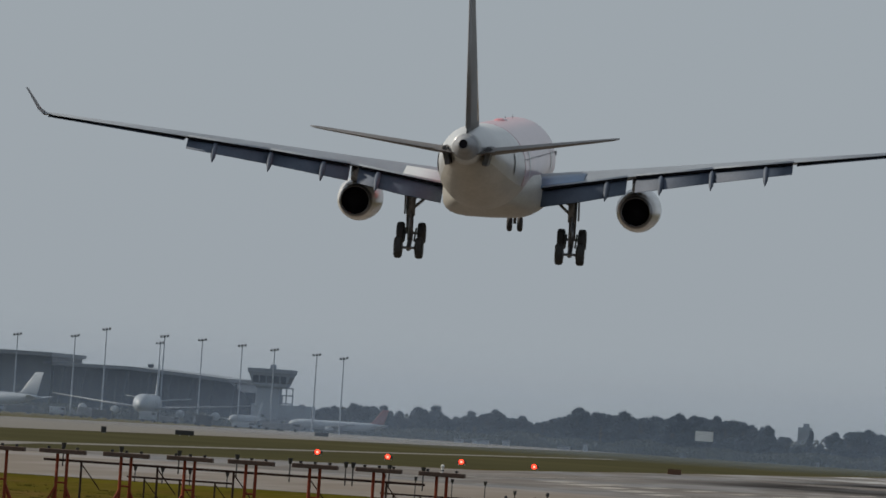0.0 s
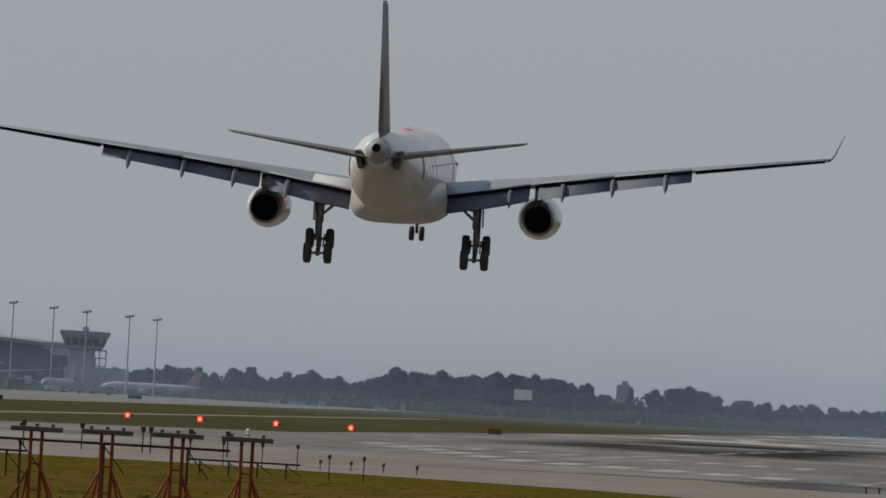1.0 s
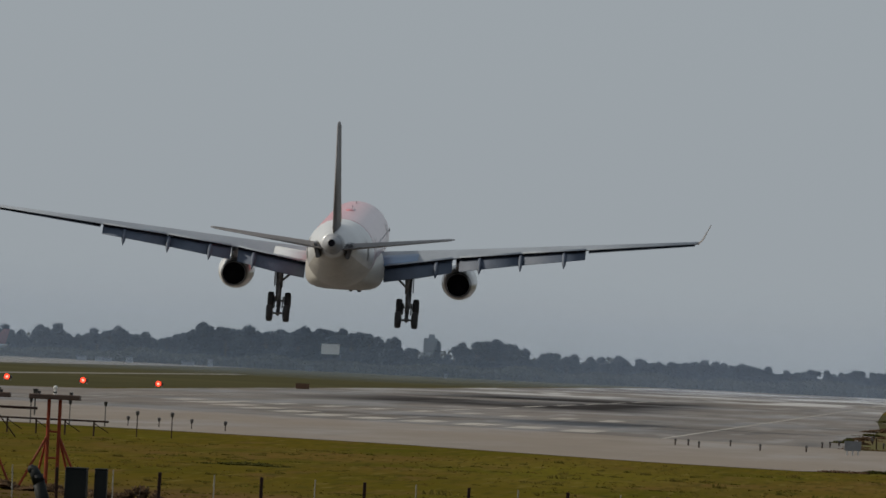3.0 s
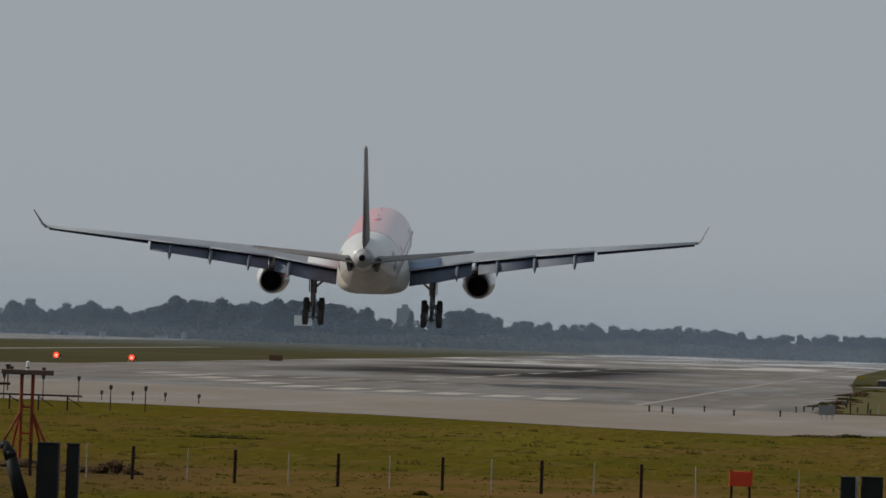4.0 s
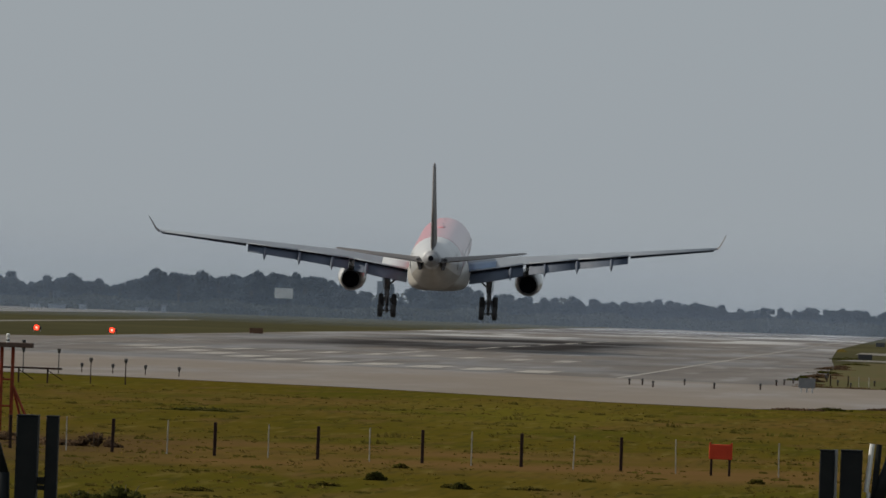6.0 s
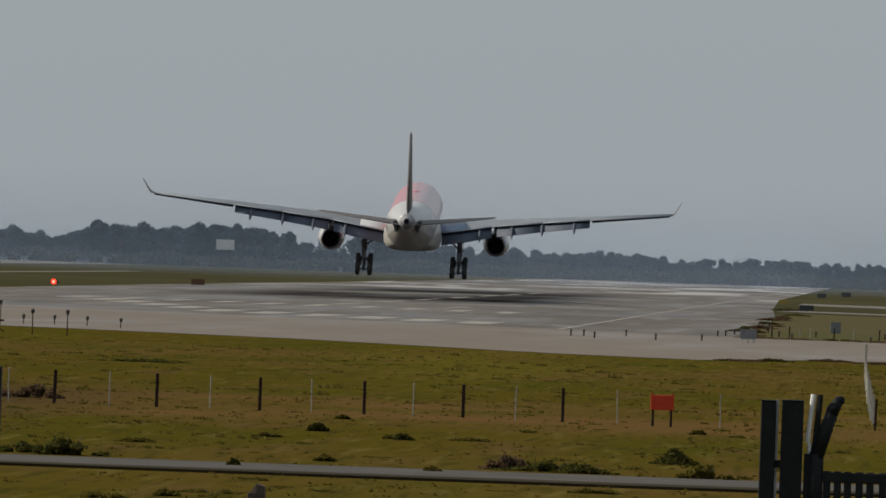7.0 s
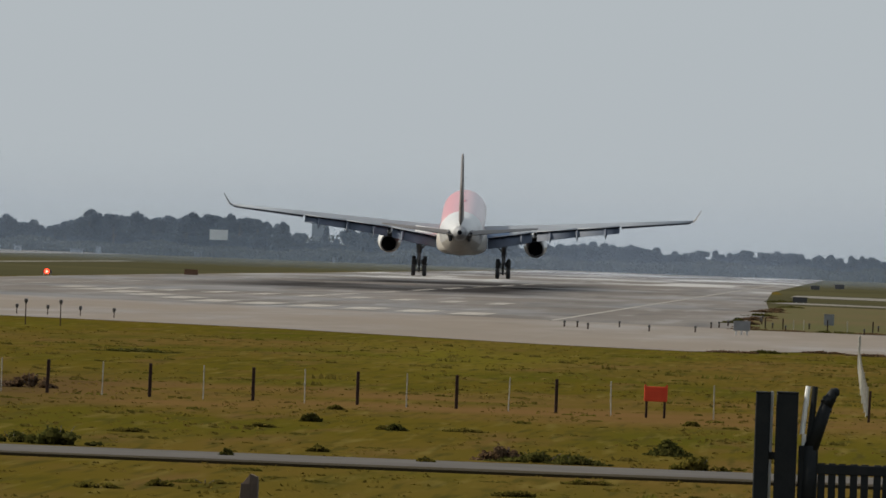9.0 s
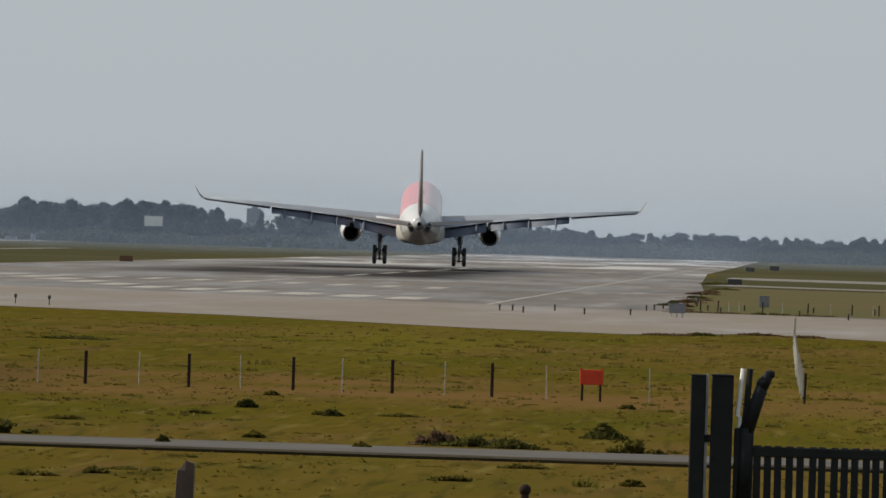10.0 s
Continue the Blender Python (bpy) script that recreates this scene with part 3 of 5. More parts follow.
        # flaps: inboard and two outboard panels, drooped
        for x0, x1, cf, droop in ((3.3, 8.9, 0.25, 29), (9.5, 14.6, 0.27, 27), (14.75, 19.95, 0.28, 26)):
            secs = []
            for x in (x0, (x0 + x1) / 2, x1):
                le, c, z = wing_at(x)
                ch = cf * min(c, 8.6)
                tw = radians(1.4 - 0.07 * x)
                zte = z - math.tan(tw) * 0.7 * c - 0.10
                secs.append(foil(side * x, st(le + c) + 0.35 * ch, ch * 1.05, zte - 0.12 * ch, 0.11, twist=radians(droop)))
            bm = bmesh.new()
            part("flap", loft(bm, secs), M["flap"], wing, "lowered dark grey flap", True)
            # lit upper lip of the flap cove
            bm = bmesh.new()
            secs = []
            for x in (x0, x1):
                le, c, z = wing_at(x)
                tw = radians(1.4 - 0.07 * x)
                secs.append(foil(side * x, st(le + c) + 0.5, 0.62, z - math.tan(tw) * 0.68 * c + 0.10, 0.08, twist=radians(9)))
            part("spoiler", loft(bm, secs), M["wing"], wing, "", True)
            # black strip added for the shadow gap between spoiler and flap
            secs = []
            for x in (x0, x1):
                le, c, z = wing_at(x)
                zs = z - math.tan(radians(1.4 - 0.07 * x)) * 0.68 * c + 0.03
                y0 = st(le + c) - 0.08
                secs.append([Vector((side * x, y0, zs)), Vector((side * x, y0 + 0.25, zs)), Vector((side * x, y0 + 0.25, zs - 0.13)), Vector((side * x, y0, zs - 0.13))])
            part("slot_shade_strip", loft(bmesh.new(), secs), M["soot_shade"], wing, "black strip standing in for the shaded slot above the flap")
        # aileron and slat
        secs, slat = [], []
        for x in (20.2, 28.9):
            le, c, z = wing_at(x)
            secs.append(foil(side * x, st(le + c) + 0.3 * c, 0.32 * c, z - 0.03 * c, 0.10, twist=radians(6)))
        part("aileron", loft(bmesh.new(), secs), M["flap"], wing, "dark aileron", True)
        for x in (3.6, 8.4, 10.3, 20.0, 28.6):
            le, c, z = wing_at(x)
            slat.append(foil(side * x, st(le) + 0.10 * c, 0.16 * c, z - 0.02 * c, 0.16, twist=radians(-22)))
        part("slat", loft(bmesh.new(), slat), M["wing"], wing, "pale extended slat", True)
        # flap-track fairings
        for x, ln in ((7.6, 5.2), (11.2, 4.6), (14.6, 4.0), (18.2, 3.5)):
            le, c, z = wing_at(x)
            y0, z0 = st(le + c), z - math.tan(radians(1.4 - 0.07 * x)) * 0.7 * c
            secs = []
            for k, w, h, dz in ((0.0, 0.05, 0.05, -0.15), (0.2, 0.17, 0.26, -0.26), (0.45, 0.20, 0.36, -0.36), (0.62, 0.20, 0.36, -0.55), (0.82, 0.16, 0.30, -0.92), (1.0, 0.04, 0.06, -1.32)):
                secs.append(ring(side * x, y0 + ln * 0.52 - k * ln, z0 + dz, w, h, 14))
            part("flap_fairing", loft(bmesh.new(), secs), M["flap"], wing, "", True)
        # aft upper skin at the root, between the fuselage and the first spoiler
        secs = []
        for x in (2.5, 4.2, 6.0):
            le, c, z = wing_at(x)
            tw = math.tan(radians(1.4 - 0.07 * x))
            up, low = [], []
            for u in (0.58, 0.70, 0.82, 0.92, 1.0):
                h = 5 * 0.13 * (0.2969 * math.sqrt(u) - 0.126 * u - 0.3516 * u * u + 0.2843 * u ** 3 - 0.1015 * u ** 4) * c
                up.append(Vector((side * x, st(le + u * c), z + h - tw * (u - 0.3) * c + 0.05)))
                low.append(up[-1] - Vector((0, 0, 0.04)))
            secs.append(up + low[::-1])
        # shade painted in: blue for the fuselage's shadow side, white for the sunlit one
        part("root_panel", loft(bmesh.new(), secs), M["blue"] if side > 0 else M["white"], wing, "upper root panel, blue for painted sky-lit shade" if side > 0 else "upper root panel, white for painted sunlight", True)
        # engine
        ex, ez = side * 9.37, -2.80
        bm = bmesh.new()
        secs = [ring(ex, st(s), ez + dz, r, r, 36) for s, r, dz in ((21.6, 1.18, 0.0), (21.35, 1.28, 0.0), (21.6, 1.38, -0.02), (23, 1.48, -0.05), (25, 1.49, -0.07), (27, 1.32, -0.10), (28.7, 0.99, -0.12), (28.72, 0.95, -0.12), (27.4, 0.88, -0.10))]
        eng = part("engine", loft(bm, secs, caps=False), M["cowl"], plane, "pale rounded engine cowl", True)
        bm = bmesh.new()
        loft(bm, [ring(ex, st(s), ez - 0.12, r, r, 32) for s, r in ((28.3, 0.925), (27.0, 0.88), (25.5, 0.85))])
        bmesh.ops.reverse_faces(bm, faces=bm.faces)
        part("exhaust_duct", bm, M["soot_shade"], eng, "black jet exhaust opening", True)
        bm = bmesh.new()
        loft(bm, [ring(ex, st(s), ez - 0.09, r, r, 24) for s, r in ((26.2, 0.55), (27.2, 0.42), (28.1, 0.06))])
        part("exhaust_cone", bm, M["soot_shade"], eng, "", True)
        bm = bmesh.new()
        rod(bm, (ex, st(22.4), ez + 0.05), (ex, st(22.6), ez + 0.05), 1.24, 1.24, 32)
        part("fan", bm, M["strut"], eng)
        bm = bmesh.new()
        loft(bm, [ring(ex, st(s), ez - 0.12, r, r, 36) for s, r in ((28.0, 1.13), (28.74, 0.995), (28.76, 0.93), (28.0, 0.925))], caps=False)
        part("nozzle_lip", bm, M["nozzle"], eng, "heat-stained metal nozzle lip", True)
        bm = bmesh.new()
        secs = []
        for s, w, z0, z1 in ((22.6, 0.06, -1.35, -1.25), (24.5, 0.26, -1.5, -0.75), (27.5, 0.30, -1.7, -0.55), (30.0, 0.22, -1.5, -0.75), (32.2, 0.05, -1.15, -0.95)):
            secs.append([Vector((ex - w, st(s), z0)), Vector((ex + w, st(s), z0)), Vector((ex + w, st(s), z1)), Vector((ex - w, st(s), z1))])
        part("pylon", loft(bm, secs), M["fairing"], eng)
        # tailplane
        bm = bmesh.new()
        loft(bm, [foil(side * x, st(le), c, z, t) for x, le, c, z, t in ((0.4, 54.2, 5.9, 1.05, 0.10), (1.6, 54.8, 5.4, 1.22, 0.10), (9.4, 60.0, 2.2, 2.38, 0.09), (9.75, 60.8, 1.3, 2.46, 0.06))])
        tp = part("tailplane", bm, M["fin"], plane, "brown-grey tailplane", True)
        bm = bmesh.new()
        loft(bm, [foil(side * x, st(le), c, z, t, twist=radians(-3)) for x, le, c, z, t in ((1.9, 58.9, 1.7, 1.26, 0.12), (9.3, 61.5, 0.9, 2.36, 0.10))])
        part("elevator", bm, M["fin"], tp, "", True)
        bm = bmesh.new()
        box(bm, side * 1.30, st(57.6), 0.95, 0.34, 3.6, 1.25, rot=Euler((0, radians(14 * side), 0)).to_matrix(), bevel=0.06)
        part("trim_seal_plate", bm, M["darkplate"], tp, "dark plate at the tailplane root")
        # main gear
        gx = side * 5.34
        bm = bmesh.new()
        rod(bm, (gx, st(31.6), -1.2), (gx, st(32.0), -3.7), 0.30, 0.27, 14)
        rod(bm, (gx, st(32.0), -3.7), (gx, st(32.1), -5.35), 0.19, 0.19, 14)
        rod(bm, (gx + side * 0.3, st(31.8), -1.4), (gx + side * 0.22, st(32.1), -4.9), 0.06, 0.06, 8)
        gear = part("main_gear", bm, M["strut"], plane, "dark steel main landing gear leg", True)
        bm = bmesh.new()
        rod(bm, (gx, st(31.9), -3.3), (gx - side * 1.9, st(31.7), -1.6), 0.10, 0.10, 10)
        rod(bm, (gx, st(32.0), -2.6), (gx - side * 0.9, st(31.8), -2.3), 0.07, 0.07, 10)
        part("side_brace", bm, M["strut"], gear)
        bm = bmesh.new()
        rod(bm, (gx, st(32.25), -3.4), (gx, st(32.65), -4.3), 0.07, 0.07, 8)
        rod(bm, (gx, st(32.65), -4.3), (gx, st(32.25), -5.1), 0.07, 0.07, 8)
        part("torque_link", bm, M["strut"], gear)
        bm = bmesh.new()
        box(bm, gx + side * 0.42, st(31.6), -2.55, 0.07, 1.3, 2.1, bevel=0.02)
        part("gear_door", bm, M["fairing"], gear, "grey leg door")
        bm = bmesh.new()
        rod(bm, (gx, st(31.05), -4.80), (gx, st(33.15), -5.88), 0.16, 0.16, 10)
        bogie = part("bogie", bm, M["strut"], gear, "tilted four-wheel bogie beam")
        for bx in (-0.34, 0.34):
            bm = bmesh.new()
            rod(bm, (gx + bx, st(31.3), -4.55), (gx + bx, st(32.9), -5.35), 0.06, 0.06, 8)
            part("brake_rod", bm, M["strut"], bogie)
        for yy, zz in ((st(31.1), -4.86), (st(33.05), -5.80)):
            bm = bmesh.new()
            rod(bm, (gx - 0.7, yy, zz), (gx + 0.7, yy, zz), 0.09, 0.09, 8)
            part("axle", bm, M["strut"], bogie)
            for sx in (-0.70, 0.70):
                w = Vector((gx + sx, yy, zz))
                bm = bmesh.new()
                prof = [(-0.25, 0.42), (-0.26, 0.58), (-0.20, 0.68), (-0.08, 0.71), (0.08, 0.71), (0.20, 0.68), (0.26, 0.58), (0.25, 0.42)]
                loft(bm, [[w + Vector((dx, r * math.cos(2 * math.pi * i / 28), r * math.sin(2 * math.pi * i / 28))) for i in range(28)] for dx, r in prof])
                whl = part("wheel", bm, M["tyre"], bogie, "black tyre", True)
                bm = bmesh.new()
                rod(bm, (w.x - math.copysign(0.30, sx), w.y, w.z), (w.x - math.copysign(0.02, sx), w.y, w.z), 0.34, 0.36, 16)
                part("brake_drum", bm, M["strut"], bogie, "dark brake pack", True)
    # fin and rudder
    bm = bmesh.new()
    loft(bm, [foil(0, st(le), c, z, t, up=(1, 0, 0)) for le, c, z, t in ((50.2, 9.6, 2.0, 0.075), (52.0, 8.2, 3.2, 0.085), (58.4, 4.0, 11.0, 0.09), (58.9, 3.4, 11.32, 0.05))])
    fin = part("fin", bm, M["fin"], plane, "tall brown-grey fin", True)
    bm = bmesh.new()
    loft(bm, [foil(0, st(le), c, z, t, up=(1, 0, 0)) for le, c, z, t in ((57.9, 2.5, 2.7, 0.15), (61.0, 1.4, 11.0, 0.14))])
    part("rudder", bm, M["fin"], fin, "", True)
    bm = bmesh.new()
    loft(bm, [foil(0, st(le), c, z, t, up=(1, 0, 0)) for le, c, z, t in ((52.4, 5.6, 3.1, 0.135), (54.8, 4.8, 6.4, 0.115))])
    part("fin_band", bm, M["yellow"], fin, "yellow band low on the fin", True)
    bm = bmesh.new()
    loft(bm, [foil(0, st(le), c, z, t, up=(1, 0, 0)) for le, c, z, t in ((54.9, 4.7, 6.42, 0.115), (57.0, 4.0, 9.0, 0.11))])
    part("fin_band", bm, M["red"], fin, "red band on the fin", True)
    # nose gear
    bm = bmesh.new()
    rod(bm, (0, st(6.4), -2.0), (0, st(6.67), -4.6), 0.13, 0.11, 12)
    ng = part("nose_gear", bm, M["strut"], plane, "slender nose gear leg", True)
    for sx in (-0.36, 0.36):
        bm = bmesh.new()
        w = Vector((sx, st(6.67), -4.62))
        loft(bm, [[w + Vector((dx, r * math.cos(2 * math.pi * i / 24), r * math.sin(2 * math.pi * i / 24))) for i in range(24)] for dx, r in ((-0.17, 0.3), (-0.18, 0.42), (-0.1, 0.52), (0.1, 0.52), (0.18, 0.42), (0.17, 0.3))])
        part("wheel", bm, M["tyre"], ng, "black tyre", True)
    for sx in (-0.75, 0.75):
        bm = bmesh.new()
        box(bm, sx, st(5.6), -2.95, 0.05, 1.7, 0.75, rot=Euler((0, radians(10 * math.copysign(1, sx)), 0)).to_matrix())
        part("gear_door", bm, M["white"], ng)
    return plane


airliner = build_airliner()
airliner.scale = (1.05, 1.05, 1.05)


# ---- airfield furniture ----
def build_stand():
    """A red approach-light frame: two uprights, four stays, a board on top."""
    e = empty("approach_light_stand")
    tagged(e, "red steel approach-light stand with splayed stays and brown top board", "light stand", "approach light stands")
    for x in (-0.19, 0.19):
        bm = bmesh.new()
        rod(bm, (x, 0, 0), (x, 0, 3.0), 0.065, 0.06, 8)
        part("upright", bm, M["redsteel"], e)
    for x, y in ((-1.05, -0.5), (-0.62, 0.6), (1.05, -0.5), (0.62, 0.6)):
        bm = bmesh.new()
        rod(bm, (math.copysign(0.2, x), 0, 1.75), (x, y, 0), 0.045, 0.045, 8)
        part("stay", bm, M["redsteel"], e)
    for z in (1.0, 1.9):
        bm = bmesh.new()
        rod(bm, (-0.24, 0, z), (0.24, 0, z), 0.035, 0.035, 6)
        part("rung", bm, M["redsteel"], e)
    bm = bmesh.new()
    box(bm, 0, 0, 3.08, 1.75, 0.5, 0.17, bevel=0.02)
    top = part("top_board", bm, M["plank"], e, "weathered brown board")
    for x in (-0.55, 0.0, 0.55):
        bm = bmesh.new()
        rod(bm, (x, 0, 3.16), (x, 0, 3.26), 0.05, 0.07, 8)
        part("lamp", bm, M["blackboard"], top)
    return e


def build_stands():
    first = build_stand()
    xs = [-32.52 - 2.40 * i for i in range(9)]
    first.matrix_basis = pose(xs[0], 306.3, 0)
    for i, x in enumerate(xs[1:]):
        copy_thing(first, pose(x, 306.3 - 0.25 * (i % 3), -0.02 * i, 0, 0, 3 * math.sin(i * 2.1)))
    bm = bmesh.new()
    rod(bm, (0, 0, 3.16), (0, 0, 3.34), 0.06, 0.05, 10)
    bmesh.ops.create_icosphere(bm, subdivisions=2, radius=0.075, matrix=Matrix.Translation((0, 0, 3.40)))
    ob = part("lamp", bm, M["lampglass"], first, "white glass lamp")


def lamp_stick(x, y, h, head=0.11):
    e = empty("approach_light", x, y, 0)
    tagged(e, "dark approach light on a thin stalk", "light", "approach lights")
    bm = bmesh.new()
    rod(bm, (0, 0, 0), (0, 0, h), 0.035, 0.03, 6)
    part("stalk", bm, M["darkwood"], e)
    bm = bmesh.new()
    rod(bm, (0, 0, h), (0, 0, h + 0.16), head * 0.55, head, 10)
    rod(bm, (0, 0, h + 0.16), (0, 0, h + 0.26), head, head * 0.8, 10)
    part("lamp_head", bm, M["blackboard"], e)
    return e


def light_bar(x0, x1, y, z, posts, lamps, rise):
    e = empty("light_bar", (x0 + x1) / 2, y, 0)
    tagged(e, "long dark crossbar of approach lights on thin posts", "light bar", "approach light bars")
    cx = (x0 + x1) / 2
    bm = bmesh.new()
    rod(bm, (x0 - cx, 0, z), (x1 - cx, 0, z), 0.05, 0.05, 6)
    part("rail", bm, M["darkwood"], e)
    for i in range(posts):
        x = x0 + (x1 - x0) * (i + 0.5) / posts - cx
        bm = bmesh.new()
        rod(bm, (x, 0, 0), (x, 0, z), 0.05, 0.05, 6)
        part("post", bm, M["darkwood"], e)
        bm = bmesh.new()
        rod(bm, (x, 0, z - 0.1), (x + 0.8, 0.0, max(0.2, z - 1.1)), 0.025, 0.025, 6)
        part("brace", bm, M["darkwood"], e)
    for lx in lamps:
        x = lx - cx
        bm = bmesh.new()
        rod(bm, (x, 0, z - 0.25), (x, 0, z + rise), 0.03, 0.03, 6)
        rod(bm, (x, 0, z + rise - 0.02), (x, 0, z + rise + 0.22), 0.06, 0.11, 8)
        part("lamp", bm, M["blackboard"], e)


def fence_post(name, label, material, x, y, h, r, parent=None):
    e = empty(name, x, y, 0, random.uniform(-8, 8))
    e.rotation_euler = (radians(random.uniform(-1.5, 1.5)), radians(random.uniform(-1.5, 1.5)), e.rotation_euler.z)
    tagged(e, label, "fence post", "field fence posts")
    bm = bmesh.new()
    box(bm, 0, 0, h / 2 - 0.05, r, r, h + 0.1, bevel=r * 0.12)
    part("post", bm, material, e)
    bm = bmesh.new()
    box(bm, 0, 0, h + 0.0, r * 1.05, r * 1.05, r * 0.35, bevel=r * 0.15)
    part("cap", bm, material, e)
    return e


def build_field_fence():
    for i in range(10):
        x = (-10.57, -13.68, -16.78, -20.05, -23.29, -26.51, -29.72, -32.94, -36.15, -39.36)[i]
        fence_post("fence_post", "dark brown wooden fence post in the grass", M["darkwood"], x, 281.3 + 0.06 * i, 1.03, 0.10)
    for i in range(10):
        x = -5.62 - 3.19 * i
        fence_post("fence_post", "thin chalky white fence post in the grass", M["whitepost"], x, 279.5 + 0.3 * i, 1.05, 0.036)
    for i in range(24):
        y = 285.0 + 9.6 * i
        x = -0.85 - 1.5 * (i / 23.0) ** 0.85 + 0.2 * (i / 23.0) ** 3 + 0.015 * math.sin(i * 2.8)
        fence_post("fence_post", "whitewashed post of a fence running to the runway", M["whitepost"] if i else M["darkwood"], x, y, 0.98, 0.075)


def build_island_fence():
    for x in (-9.65, -8.38, -5.15, -1.88, 1.31, 3.27):
        fence_post("fence_post", "dark short fence post on the grass island", M["darkwood"], x, 655.0, 0.80, 0.09)
    for x in (-7.60, -6.87, -3.72, -0.24, 2.86):
        fence_post("fence_post", "pale short fence post on the grass island", M["whitepost"], x, 655.0, 0.75, 0.06)


def build_sign_red():
    e = empty("red_sign", -7.4, 278.4, 0)
    tagged(e, "plain red sign board on two short dark legs", "sign")
    bm = bmesh.new()
    box(bm, 0, 0, 0.74, 0.72, 0.06, 0.46, bevel=0.015)
    part("board", bm, M["redsign"], e)
    for x in (-0.28, 0.28):
        bm = bmesh.new()
        box(bm, x, 0.05, 0.48, 0.075, 0.06, 1.0, bevel=0.01)
        part("leg", bm, M["darkwood"], e, "dark leg")
    for x in (-0.33, 0.33):
        bm = bmesh.new()
        box(bm, x, 0.0, 0.99, 0.06, 0.05, 0.07)
        part("corner_peg", bm, M["redsign"], e)


# ---- perimeter gate and railings ----
def bent_arm(parent, x, lean, material):
    bm = bmesh.new()
    rod(bm, (x, 0, 1.6), (x + 0.02 * lean, 0, 2.55), 0.11, 0.10, 10)
    rod(bm, (x + 0.02 * lean, 0, 2.5), (x + 0.26 * lean, 0, 3.2), 0.10, 0.08, 10)
    rod(bm, (x + 0.22 * lean, 0, 3.1), (x + 0.34 * lean, 0, 3.3), 0.09, 0.06, 10)
    bmesh.ops.create_icosphere(bm, subdivisions=2, radius=0.065, matrix=Matrix.Translation((x + 0.34 * lean, 0, 3.27)))
    part("barbed_arm", bm, material, parent, "bent arm for barbed wire", True)
    for k in range(6):
        bm = bmesh.new()
        px = x + lean * (0.02 + 0.05 * k)
        rod(bm, (px, -0.02, 2.58 + 0.14 * k), (px + lean * 0.13, -0.02, 2.60 + 0.14 * k), 0.022, 0.015, 6)
        part("wire_clip", bm, material, parent)


def gate_pillar(x, widths, label):
    e = empty("gate_pillar", x, 120, 0)
    tagged(e, label, "gate post", "gate posts")
    for dx, w, h in widths:
        bm = bmesh.new()
        box(bm, dx, 0, h / 2 - 0.1, w, w, h + 0.2, bevel=0.012)
        part("post", bm, M["darksteel"], e)
        bm = bmesh.new()
        box(bm, dx, 0, h + 0.012, w * 1.02, w * 1.02, 0.03, bevel=0.008)
        part("cap", bm, M["darksteel"], e)
    return e


def picket_fence(x0, x1, y, name, label, skew=0.0):
    e = empty(name, x0, y, 0)
    tagged(e, label, "railing", "perimeter railings")
    L = x1 - x0
    for z in (0.25, 2.18):
        bm = bmesh.new()
        box(bm, L / 2, 0, z, L, 0.06, 0.13, bevel=0.01)
        part("rail", bm, M["darksteel"], e)
    bm = bmesh.new()
    box(bm, 0, 0, 1.16, 0.098, 0.03, 2.2, bevel=0.006)
    me = bpy.data.meshes.new("picket")
    bm.to_mesh(me)
    bm.free()
    me.materials.append(M["darksteel"])
    n = int(L / 0.144)
    for i in range(n):
        shared("picket", me, e, pose(0.1 + i * 0.144, 0.0, 0, 0, random.uniform(-0.5, 0.5), random.uniform(-12, 12)))
    e.rotation_euler = (0, 0, skew)
    return e


